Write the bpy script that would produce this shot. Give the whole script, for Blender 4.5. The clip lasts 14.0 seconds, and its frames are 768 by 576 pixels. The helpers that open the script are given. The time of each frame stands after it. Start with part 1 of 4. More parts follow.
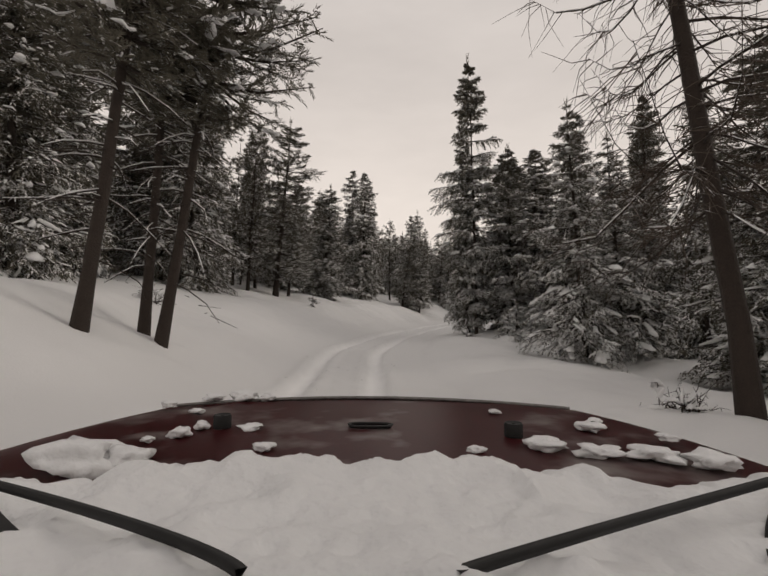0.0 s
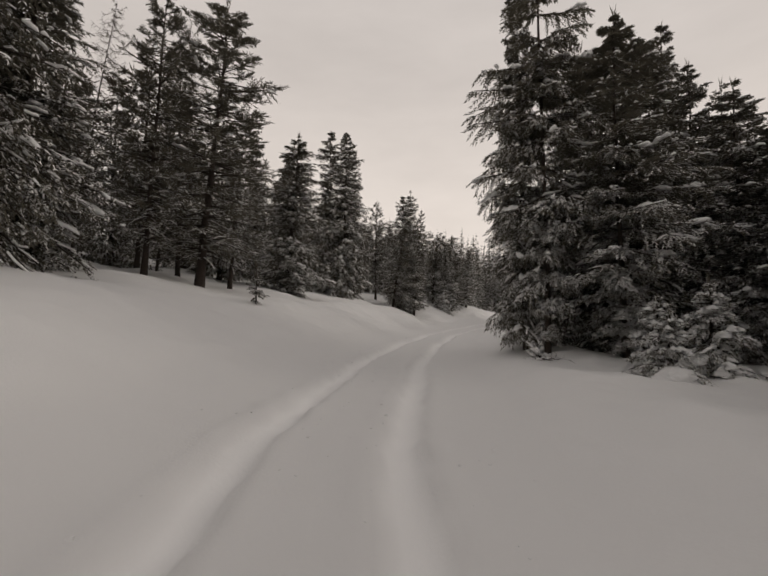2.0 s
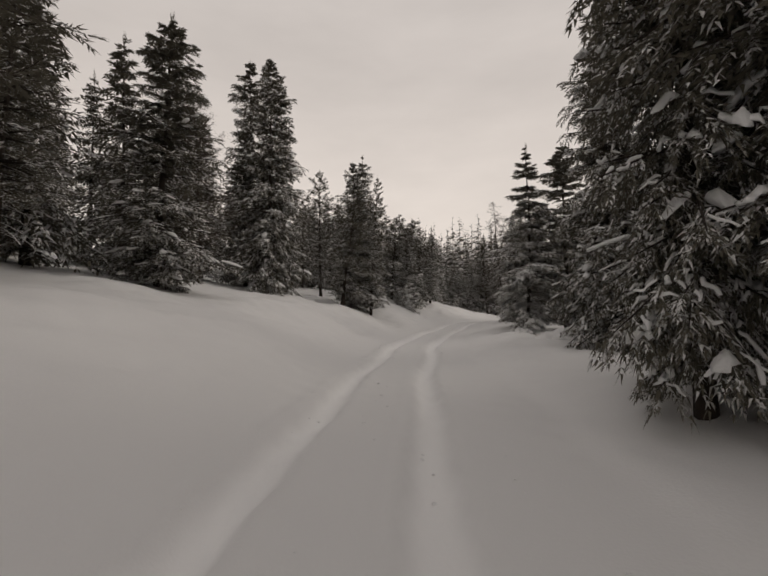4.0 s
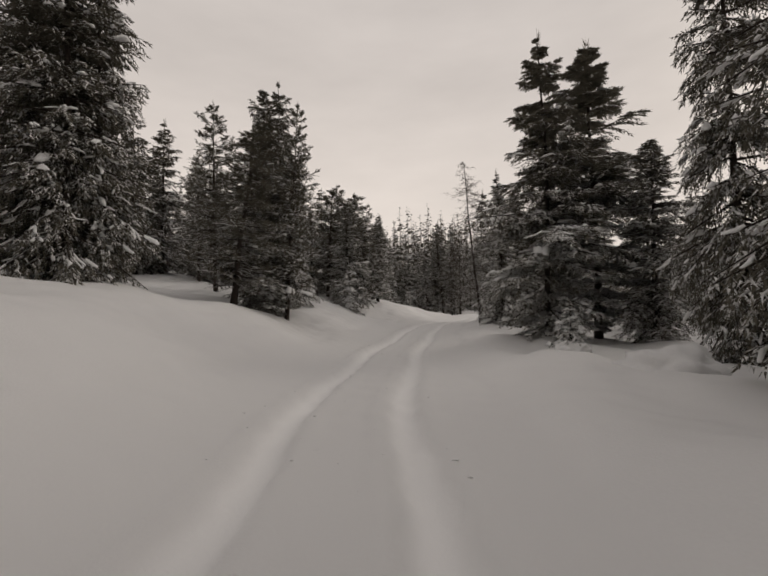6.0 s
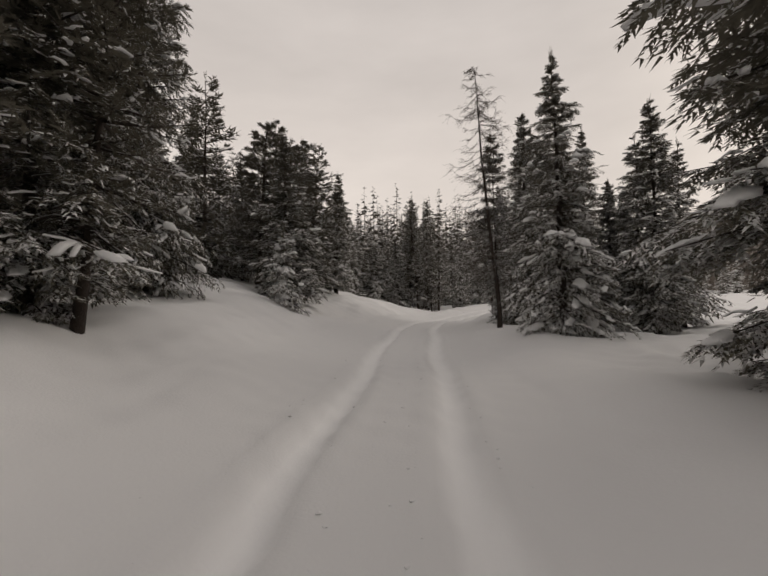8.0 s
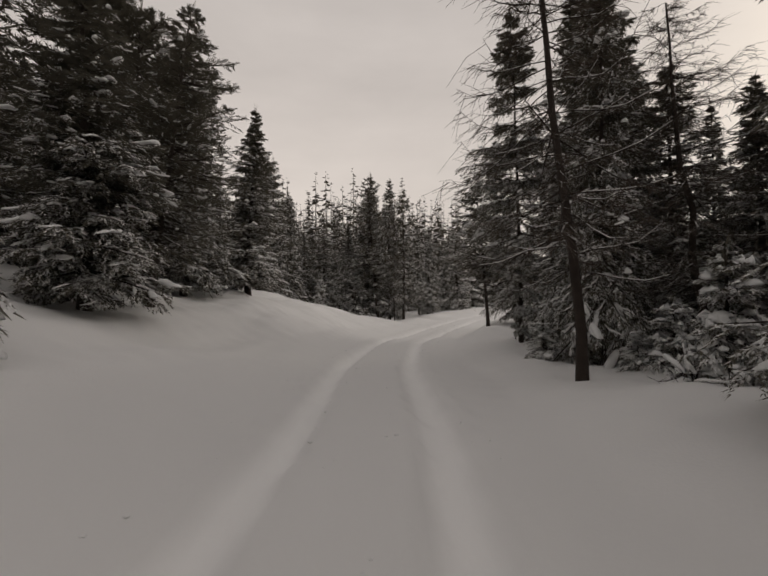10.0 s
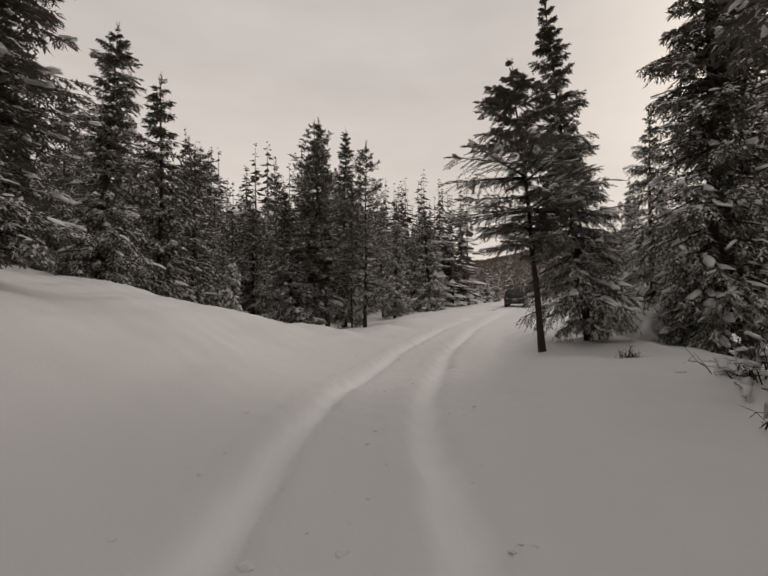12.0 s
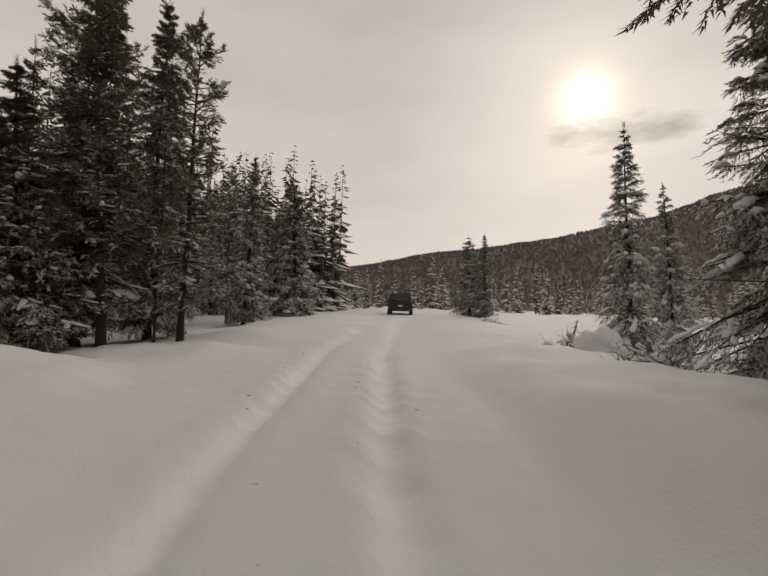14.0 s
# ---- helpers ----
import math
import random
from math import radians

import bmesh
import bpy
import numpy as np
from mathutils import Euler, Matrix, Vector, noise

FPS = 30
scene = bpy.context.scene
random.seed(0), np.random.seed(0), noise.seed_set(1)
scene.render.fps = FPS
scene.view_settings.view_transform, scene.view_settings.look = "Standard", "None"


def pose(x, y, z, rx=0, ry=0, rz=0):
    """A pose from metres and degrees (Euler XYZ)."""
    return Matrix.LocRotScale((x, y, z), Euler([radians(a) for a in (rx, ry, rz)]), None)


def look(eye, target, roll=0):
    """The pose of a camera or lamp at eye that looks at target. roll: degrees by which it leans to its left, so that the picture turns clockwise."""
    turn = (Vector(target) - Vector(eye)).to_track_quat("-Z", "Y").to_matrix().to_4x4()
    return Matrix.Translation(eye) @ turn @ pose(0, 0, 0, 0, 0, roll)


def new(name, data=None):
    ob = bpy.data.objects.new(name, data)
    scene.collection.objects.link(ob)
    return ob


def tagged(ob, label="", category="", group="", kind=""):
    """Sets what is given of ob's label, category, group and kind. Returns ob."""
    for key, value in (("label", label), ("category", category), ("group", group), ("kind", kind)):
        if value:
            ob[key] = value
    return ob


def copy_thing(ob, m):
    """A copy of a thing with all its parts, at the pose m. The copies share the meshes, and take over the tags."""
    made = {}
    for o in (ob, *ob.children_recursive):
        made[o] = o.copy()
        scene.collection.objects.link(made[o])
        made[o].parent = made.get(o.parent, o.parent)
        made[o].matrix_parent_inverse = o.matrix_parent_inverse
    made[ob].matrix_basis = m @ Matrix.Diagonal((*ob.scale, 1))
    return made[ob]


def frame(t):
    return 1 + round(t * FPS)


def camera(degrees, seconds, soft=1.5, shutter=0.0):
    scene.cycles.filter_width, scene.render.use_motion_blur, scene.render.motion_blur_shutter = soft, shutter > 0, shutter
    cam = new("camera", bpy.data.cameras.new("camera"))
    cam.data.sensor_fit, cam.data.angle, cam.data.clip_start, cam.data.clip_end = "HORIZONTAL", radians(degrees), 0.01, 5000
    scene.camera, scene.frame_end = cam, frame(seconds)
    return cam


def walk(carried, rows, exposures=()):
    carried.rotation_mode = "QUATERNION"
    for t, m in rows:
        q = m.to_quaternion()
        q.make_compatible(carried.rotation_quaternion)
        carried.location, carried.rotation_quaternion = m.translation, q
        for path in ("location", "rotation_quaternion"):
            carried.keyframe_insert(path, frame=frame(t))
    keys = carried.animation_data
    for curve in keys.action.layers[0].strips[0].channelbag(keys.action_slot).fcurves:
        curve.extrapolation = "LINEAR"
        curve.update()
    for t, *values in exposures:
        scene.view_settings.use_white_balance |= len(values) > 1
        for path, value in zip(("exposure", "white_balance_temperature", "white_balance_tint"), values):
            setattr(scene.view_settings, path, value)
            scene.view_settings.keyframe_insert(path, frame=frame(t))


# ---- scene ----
cam = camera(82.0, 14.0, soft=1.7)
PATH = [
    (0.0, pose(-0.0, -0.0, 1.35, 92.07, -0.44, -0.02)),
    (0.5, pose(-0.116, 2.312, 1.323, 91.14, -0.22, -0.06)),
    (1.0, pose(-0.279, 4.598, 1.24, 92.11, -0.29, -0.33)),
    (1.5, pose(-0.433, 6.854, 1.167, 92.77, -0.86, -1.2)),
    (2.0, pose(-0.523, 9.071, 1.15, 92.42, -0.76, -2.78)),
    (2.5, pose(-0.488, 11.147, 1.16, 92.74, -0.2, -4.06)),
    (3.0, pose(-0.41, 13.146, 1.188, 91.98, 0.05, -5.28)),
    (3.5, pose(-0.151, 15.257, 1.182, 92.32, 0.64, -7.04)),
    (4.0, pose(0.293, 17.481, 1.15, 92.11, 0.74, -8.76)),
    (4.5, pose(0.824, 19.759, 1.106, 91.89, 0.85, -10.56)),
    (5.0, pose(1.382, 22.081, 1.06, 91.68, 0.96, -12.37)),
    (5.5, pose(1.908, 24.463, 1.021, 91.54, 1.27, -13.9)),
    (6.0, pose(2.45, 26.934, 0.975, 92.09, 1.62, -16.01)),
    (6.5, pose(3.03, 29.365, 0.937, 91.71, -0.07, -17.74)),
    (7.0, pose(3.662, 31.717, 0.905, 91.27, -0.77, -18.66)),
    (7.5, pose(4.393, 34.001, 0.884, 91.49, 1.33, -19.61)),
    (8.0, pose(5.203, 36.19, 0.871, 91.28, 1.37, -20.9)),
    (8.5, pose(6.114, 38.304, 0.858, 91.32, 0.96, -22.26)),
    (9.0, pose(7.079, 40.377, 0.851, 91.36, 0.54, -23.68)),
    (9.5, pose(8.072, 42.443, 0.851, 91.4, 0.13, -25.08)),
    (10.0, pose(9.082, 44.525, 0.876, 91.67, 0.8, -26.3)),
    (10.5, pose(10.118, 46.609, 0.928, 89.72, -0.37, -27.81)),
    (11.0, pose(11.166, 48.729, 0.921, 91.77, 0.49, -28.75)),
    (11.5, pose(12.263, 50.821, 0.89, 90.94, 0.61, -30.44)),
    (12.0, pose(13.394, 52.907, 0.845, 91.51, 0.8, -31.97)),
    (12.5, pose(14.522, 54.855, 0.812, 91.26, -1.91, -35.29)),
    (13.0, pose(15.756, 56.668, 0.762, 90.71, -1.76, -38.59)),
    (13.5, pose(17.064, 58.366, 0.699, 90.32, -1.87, -43.44)),
    (14.0, pose(18.597, 60.067, 0.625, 92.36, -1.89, -49.83)),
]
STOPS = ((0.0, 0.12), (1.5, 0.09), (2.5, -0.02), (5.5, 0.02), (7.5, 0.04), (10.0, -0.1), (10.5, -0.16), (11.0, 0.0), (12.5, -0.06), (14.0, -0.12))
walk(cam, PATH, [(t, stops, 6650, 10) for t, stops in STOPS])

# ---- world, sun ----
SUN_AZ, SUN_EL = radians(74.0), radians(24.3)
sun_dir = Vector((math.sin(SUN_AZ) * math.cos(SUN_EL), math.cos(SUN_AZ) * math.cos(SUN_EL), math.sin(SUN_EL)))


def node(tree, kind, **given):
    n = tree.nodes.new(kind)
    for key, value in given.items():
        if key in n.inputs:
            n.inputs[key].default_value = value
    return n


def maths(tree, operation, a, b=None, clamp=False):
    n = tree.nodes.new("ShaderNodeMath")
    n.operation, n.use_clamp = operation, clamp
    for socket, value in zip(n.inputs, (a, b)):
        if value is None:
            continue
        if isinstance(value, (int, float)):
            socket.default_value = value
        else:
            tree.links.new(value, socket)
    return n.outputs[0]


def mix_colour(tree, factor, a, b, blend="MIX"):
    n = tree.nodes.new("ShaderNodeMix")
    n.data_type, n.blend_type = "RGBA", blend
    for socket, value in ((n.inputs[0], factor), (n.inputs[6], a), (n.inputs[7], b)):
        if isinstance(value, (int, float)):
            socket.default_value = value
        elif isinstance(value, tuple):
            socket.default_value = (*value, 1)
        else:
            tree.links.new(value, socket)
    return n.outputs[2]


def ramp(tree, value, stops):
    n = tree.nodes.new("ShaderNodeValToRGB")
    while len(n.color_ramp.elements) < len(stops):
        n.color_ramp.elements.new(0.5)
    for e, (at, c) in zip(n.color_ramp.elements, stops):
        e.position = at
        e.color = (c, c, c, 1) if isinstance(c, (int, float)) else (*c, 1)
    tree.links.new(value, n.inputs[0])
    return n.outputs[0]


world = bpy.data.worlds.new("overcast_sky")
scene.world = world
world.use_nodes = True
wt = world.node_tree
background = wt.nodes["Background"]
sky = wt.nodes.new("ShaderNodeTexSky")
sky.sky_type, sky.sun_disc = "NISHITA", False
sky.sun_elevation, sky.sun_rotation = SUN_EL, SUN_AZ
coord = wt.nodes.new("ShaderNodeTexCoord")
split = wt.nodes.new("ShaderNodeSeparateXYZ")
wt.links.new(coord.outputs["Generated"], split.inputs[0])
# the cloud deck: palest towards the horizon, greyer overhead
deck = ramp(wt, split.outputs[2], [(0.0, (0.835, 0.755, 0.685)), (0.14, (0.79, 0.715, 0.658)), (0.45, (0.638, 0.585, 0.552)), (0.9, (0.455, 0.43, 0.42))])
stretch = wt.nodes.new("ShaderNodeMapping")
stretch.inputs["Scale"].default_value = (1.0, 1.0, 3.2)
wt.links.new(coord.outputs["Generated"], stretch.inputs[0])
clouds = node(wt, "ShaderNodeTexNoise", Scale=2.3, Detail=5.0, Roughness=0.55)
wt.links.new(stretch.outputs[0], clouds.inputs["Vector"])
shade = ramp(wt, clouds.outputs[0], [(0.3, 0.90), (0.7, 1.06)])
deck = mix_colour(wt, 1.0, deck, shade, "MULTIPLY")
# the sun's glow through the cloud
dot = wt.nodes.new("ShaderNodeVectorMath")
dot.operation = "DOT_PRODUCT"
dot.inputs[1].default_value = sun_dir
wt.links.new(coord.outputs["Generated"], dot.inputs[0])
facing = maths(wt, "MAXIMUM", dot.outputs["Value"], 0.0)
wide = maths(wt, "MULTIPLY", maths(wt, "POWER", facing, 26.0), 0.24)
close = maths(wt, "ADD", maths(wt, "MULTIPLY", maths(wt, "POWER", facing, 900.0), 0.75), maths(wt, "MULTIPLY", maths(wt, "POWER", facing, 140.0), 0.12))
# a dark wisp of cloud under the sun
level = Vector((math.cos(SUN_AZ), -math.sin(SUN_AZ), 0))
under = (sun_dir + level * 0.07 - Vector((0, 0, 0.078))).normalized()
reach = []
for way, size in ((level, 0.15), (Vector((0, 0, 1)), 0.036)):
    d = wt.nodes.new("ShaderNodeVectorMath")
    d.operation = "DOT_PRODUCT"
    d.inputs[1].default_value = way
    wt.links.new(coord.outputs["Generated"], d.inputs[0])
    reach.append(maths(wt, "POWER", maths(wt, "ABSOLUTE", maths(wt, "DIVIDE", maths(wt, "SUBTRACT", d.outputs["Value"], under.dot(way)), size)), 2.0))
shred = node(wt, "ShaderNodeTexNoise", Scale=7.0, Detail=5.0, Roughness=0.6)
wt.links.new(stretch.outputs[0], shred.inputs["Vector"])
wisp = maths(wt, "SUBTRACT", 1.0, maths(wt, "ADD", reach[0], reach[1]))
wisp = maths(wt, "MULTIPLY", maths(wt, "ADD", wisp, maths(wt, "MULTIPLY", maths(wt, "SUBTRACT", shred.outputs[0], 0.52), 4.0)), 0.7, clamp=True)
wisp = maths(wt, "MULTIPLY", wisp, maths(wt, "GREATER_THAN", facing, 0.5))
glow = mix_colour(wt, 1.0, maths(wt, "ADD", wide, close), (1.0, 0.88, 0.70), "MULTIPLY")
deck = mix_colour(wt, 1.0, deck, glow, "ADD")
deck = mix_colour(wt, maths(wt, "MULTIPLY", wisp, 0.75), deck, (0.36, 0.31, 0.275))
clear = mix_colour(wt, 1.0, sky.outputs[0], (0.08, 0.08, 0.08), "MULTIPLY")
wt.links.new(mix_colour(wt, 0.97, clear, deck), background.inputs[0])
background.inputs[1].default_value = 1.0

lamp = bpy.data.lights.new("sun", "SUN")
lamp.energy, lamp.angle, lamp.color = 0.5, radians(22), (1.0, 0.93, 0.85)
new("sun", lamp).matrix_world = look(sun_dir * 200, (0, 0, 0))

# ---- materials ----
def material(name, colour, rough=0.8, metal=0.0):
    m = bpy.data.materials.new(name)
    m.use_nodes = True
    b = m.node_tree.nodes["Principled BSDF"]
    b.inputs["Base Color"].default_value = (*colour, 1)
    b.inputs["Roughness"].default_value, b.inputs["Metallic"].default_value = rough, metal
    return m


def grain(m, scale, low, high, detail=4.0, bump=0.0, fine=0.0, fine_scale=0.0, spread=0.02):
    """Two scales of mottling between two colours, and a little relief."""
    t = m.node_tree
    b = t.nodes["Principled BSDF"]
    where = t.nodes.new("ShaderNodeTexCoord").outputs["Object"]
    n = node(t, "ShaderNodeTexNoise", Scale=scale, Detail=detail)
    t.links.new(where, n.inputs["Vector"])
    colour = mix_colour(t, n.outputs[0], low, high)
    height = n.outputs[0]
    if fine_scale:
        f = node(t, "ShaderNodeTexNoise", Scale=fine_scale, Detail=2.0)
        t.links.new(where, f.inputs["Vector"])
        colour = mix_colour(t, fine, colour, mix_colour(t, f.outputs[0], low, high))
        height = maths(t, "ADD", height, maths(t, "MULTIPLY", f.outputs[0], 0.5))
    t.links.new(colour, b.inputs["Base Color"])
    if bump:
        r = node(t, "ShaderNodeBump", Strength=bump, Distance=spread)
        t.links.new(height, r.inputs["Height"])
        t.links.new(r.outputs[0], b.inputs["Normal"])
    return m


def dusted(m, amount, scale, snow=(0.84, 0.835, 0.83), pieces=0.5):
    """Snow that lies in patches on the faces that look up, on some pieces more than on others."""
    t = m.node_tree
    b = t.nodes["Principled BSDF"]
    g = t.nodes.new("ShaderNodeNewGeometry")
    up = t.nodes.new("ShaderNodeSeparateXYZ")
    t.links.new(g.outputs["Normal"], up.inputs[0])
    n = node(t, "ShaderNodeTexNoise", Scale=scale, Detail=3.0)
    t.links.new(t.nodes.new("ShaderNodeTexCoord").outputs["Object"], n.inputs["Vector"])
    rest = maths(t, "ADD", maths(t, "MULTIPLY", up.outputs[2], 0.45), n.outputs[0])
    rest = maths(t, "ADD", rest, maths(t, "MULTIPLY", g.outputs["Random Per Island"], pieces))
    cover = maths(t, "MULTIPLY", maths(t, "SUBTRACT", rest, 1.0 + 0.5 * pieces - amount), 5.0, clamp=True)
    under = b.inputs["Base Color"].links[0].from_socket if b.inputs["Base Color"].links else tuple(b.inputs["Base Color"].default_value)[:3]
    t.links.new(mix_colour(t, cover, under, snow), b.inputs["Base Color"])
    return m


SNOW = grain(material("snow", (0.8, 0.8, 0.8), 0.75), 1.3, (0.77, 0.765, 0.76), (0.86, 0.855, 0.85), 5, 0.35, 0.4, 38.0, 0.02)
SNOW_LUMP = grain(material("snow_on_boughs", (0.8, 0.8, 0.8), 0.8), 6.0, (0.74, 0.74, 0.74), (0.88, 0.875, 0.87), 4, 0.5, 0.4, 60.0, 0.02)
# needle colours are lifted above natural, standing in for glare haze over dark boughs
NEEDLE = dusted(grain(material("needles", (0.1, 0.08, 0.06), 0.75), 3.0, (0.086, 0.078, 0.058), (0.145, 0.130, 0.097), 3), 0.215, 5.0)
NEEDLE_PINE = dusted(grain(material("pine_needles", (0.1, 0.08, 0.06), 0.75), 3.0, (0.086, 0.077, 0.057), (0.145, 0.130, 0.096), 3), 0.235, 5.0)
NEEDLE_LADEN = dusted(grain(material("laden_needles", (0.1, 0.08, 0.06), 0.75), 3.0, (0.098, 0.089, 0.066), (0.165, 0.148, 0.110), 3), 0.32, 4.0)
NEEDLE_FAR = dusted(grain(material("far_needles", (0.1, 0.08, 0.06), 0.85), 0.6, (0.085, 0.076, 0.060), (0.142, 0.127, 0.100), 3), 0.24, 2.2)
BARK = dusted(grain(material("bark", (0.06, 0.045, 0.035), 0.9), 9.0, (0.017, 0.012, 0.009), (0.052, 0.036, 0.027), 5, 0.9, 0.5, 55.0, 0.03), 0.10, 7.0)
TWIG = dusted(grain(material("larch_twigs", (0.08, 0.06, 0.045), 0.9), 9.0, (0.045, 0.033, 0.026), (0.105, 0.078, 0.058), 3), 0.08, 9.0)
# distance haze is mixed into the grey-brown of the hill and its trees
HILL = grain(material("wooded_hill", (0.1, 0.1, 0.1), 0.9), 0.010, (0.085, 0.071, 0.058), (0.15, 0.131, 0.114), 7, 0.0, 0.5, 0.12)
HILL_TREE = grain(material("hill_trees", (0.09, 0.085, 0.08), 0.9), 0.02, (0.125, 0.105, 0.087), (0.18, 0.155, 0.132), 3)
# packed snow in the wheel ruts is cleaner and brighter than the loose crust
packed = SNOW.node_tree.nodes.new("ShaderNodeAttribute")
packed.attribute_name = "packed"
crust = SNOW.node_tree.nodes["Principled BSDF"].inputs["Base Color"].links[0].from_socket
driven = SNOW.node_tree.nodes.new("ShaderNodeAttribute")
driven.attribute_name = "driven"
crust = mix_colour(SNOW.node_tree, driven.outputs["Fac"], crust, (0.80, 0.795, 0.79))
SNOW.node_tree.links.new(mix_colour(SNOW.node_tree, packed.outputs["Fac"], crust, (0.93, 0.925, 0.92)), SNOW.node_tree.nodes["Principled BSDF"].inputs["Base Color"])

# ---- ground ----
WAY = np.array([(0.15, -40.0, 1.4), (0.1, -3.0, 1.37)] + [tuple(m.translation) for _, m in PATH]
               + [(20.6, 62.0, 0.65), (24.0, 65.0, 0.75), (28.5, 68.6, 0.9), (33.0, 72.0, 1.05), (39.0, 76.4, 1.2), (60.0, 91.0, 1.55)])
WAY[:, 2] -= 1.2
RUN = np.concatenate([[0.0], np.cumsum(np.hypot(*np.diff(WAY[:, :2], axis=0).T))]) - 40.0


def beside_road(x, y):
    """For places x, y: how far along the road, how far to its right, and the road's height."""
    best = np.full(x.shape, 1e9)
    along, aside, level = np.zeros_like(x), np.zeros_like(x), np.zeros_like(x)
    for i in range(len(WAY) - 1):
        (ax, ay, az), (bx, by, bz) = WAY[i], WAY[i + 1]
        span = math.hypot(bx - ax, by - ay)
        u = np.clip(((x - ax) * (bx - ax) + (y - ay) * (by - ay)) / span ** 2, 0, 1)
        off = np.hypot(x - ax - u * (bx - ax), y - ay - u * (by - ay))
        near = off < best
        side = np.where((bx - ax) * (y - ay) - (by - ay) * (x - ax) > 0, -1.0, 1.0)
        best = np.where(near, off, best)
        along = np.where(near, RUN[i] + u * span, along)
        aside = np.where(near, off * side, aside)
        level = np.where(near, az + u * (bz - az), level)
    return along, aside, level


def smooth(a, b, v):
    u = np.clip((v - a) / (b - a), 0, 1)
    return u * u * (3 - 2 * u)


def waves(x, y, seed, size):
    """Soft uneven swells, about -1 to 1."""
    rng = np.random.RandomState(seed)
    total = np.zeros_like(x)
    for k in range(7):
        a, f, p = rng.uniform(0, 6.28), rng.uniform(0.6, 2.1) / size, rng.uniform(0, 6.28)
        total += np.sin((x * math.cos(a) + y * math.sin(a)) * f * 6.28 + p) * rng.uniform(0.5, 1.0)
    return total / 3.2


# how much the left bank swells along the road
SWELL = ((0, 13, 18, 25, 31, 38, 43, 46, 50, 53, 57, 62), (1.02, 1.0, 0.98, 0.98, 1.08, 1.06, 0.88, 0.86, 0.95, 1.02, 0.95, 1.0))
# the left bank's rise by the distance from the road's middle
reach_ = np.linspace(0, 60, 1201)
CLIMB = (reach_, np.cumsum(0.46 * smooth(0.5, 3.0, reach_) - 0.26 * smooth(3.9, 5.6, reach_) - 0.03 * smooth(7, 12, reach_)) * 0.05)
RUTS = (-0.98, 0.36)


def rut_shift(along):
    return np.interp(along, (8, 17, 22, 30, 37, 61, 72), (-0.05, -0.08, -0.32, -0.02, 0.10, 0.04, -0.12)) + 0.05 * np.sin(along * 0.9) + 0.012 * np.sin(along * 6.1)


def in_bed(along, aside):
    """The driven bed of the road, between its soft shoulders."""
    edge = 0.10 * np.sin(along * 0.7) + 0.05 * np.sin(along * 2.3 + 1)
    return (1 - smooth(2.60, 3.00, -aside + edge)) * (1 - smooth(1.45, 1.80, aside + edge)) * (1 - smooth(84, 100, along))


def in_ruts(x, y):
    along, aside, _ = beside_road(x, y)
    wander = rut_shift(along)
    return np.max([1 - smooth(0.08, 0.24, np.abs(aside - c - wander)) for c in RUTS], axis=0) * (1 - smooth(90, 110, along)) * smooth(-14, -9, along)


def height(x, y):
    x, y = np.asarray(x, float), np.asarray(y, float)
    along, aside, level = beside_road(x, y)
    left, right = np.maximum(-aside, 0), np.maximum(aside, 0)
    strong = 1.0 - 0.95 * smooth(63.0, 74.0, along)
    bank = np.interp(np.maximum(left + 0.14 * waves(x, y, 5, 9.0) * smooth(0.5, 3.0, left), 0), CLIMB[0], CLIMB[1])
    bank *= np.interp(along, SWELL[0], SWELL[1]) * strong
    bank += 0.21 * np.exp(-((along - 6.5) / 3.2) ** 2) * smooth(1.7, 3.2, left) * (1 - smooth(4.2, 7.0, left))
    bank -= 0.42 * np.exp(-((along - 54.0) / 2.6) ** 2) * smooth(2.2, 3.8, left) * (1 - smooth(5.5, 7.2, left))
    bank -= 0.20 * np.exp(-((along - 41.8) / 2.4) ** 2) * smooth(2.2, 3.8, left) * (1 - smooth(5.8, 7.6, left))
    bank -= 0.55 * smooth(3.0, 8.5, left) * smooth(64.0, 75.0, along)
    rim = (0.13 * smooth(1.6, 2.6, right) - 0.30 * smooth(3.2, 8.0, right)) * (1 + 0.7 * waves(x, y, 8, 5.0))
    rim += np.interp(along, (59, 63, 69, 76), (0, 0.30, 0.30, 0)) * smooth(1.5, 2.7, right) * (1 - smooth(4.5, 9.0, right))
    off_road = smooth(1.6, 3.4, np.abs(aside))
    lumps = 0.13 * off_road * waves(x, y, 3, 6.0) + 0.05 * off_road * waves(x, y, 11, 1.7) + 0.010 * waves(x, y, 21, 0.5) + 0.016 * off_road * waves(x, y, 51, 0.9)
    wander = rut_shift(along)
    rut = -0.06 * in_bed(along, aside)
    for c in RUTS:
        d = np.abs(aside - c - wander - 0.035 * waves(x, y, 41, 0.8))
        rut -= (0.090 + 0.02 * np.sin(along * 2.3 + c * 7) + 0.012 * waves(x, y, 43, 0.45)) * (1 - smooth(0.08, 0.22, d))
        rut += 0.03 * np.exp(-((d - 0.31) / 0.10) ** 2) * (1 + 0.35 * np.sin(along * 2.1 + c * 3) + 0.4 * waves(x, y, 31, 0.7))
    return level + bank + rim + lumps + rut * (1 - smooth(90, 110, along)) * smooth(-14, -9, along)


def ground_at(x, y):
    return float(height(np.array([x]), np.array([y]))[0])


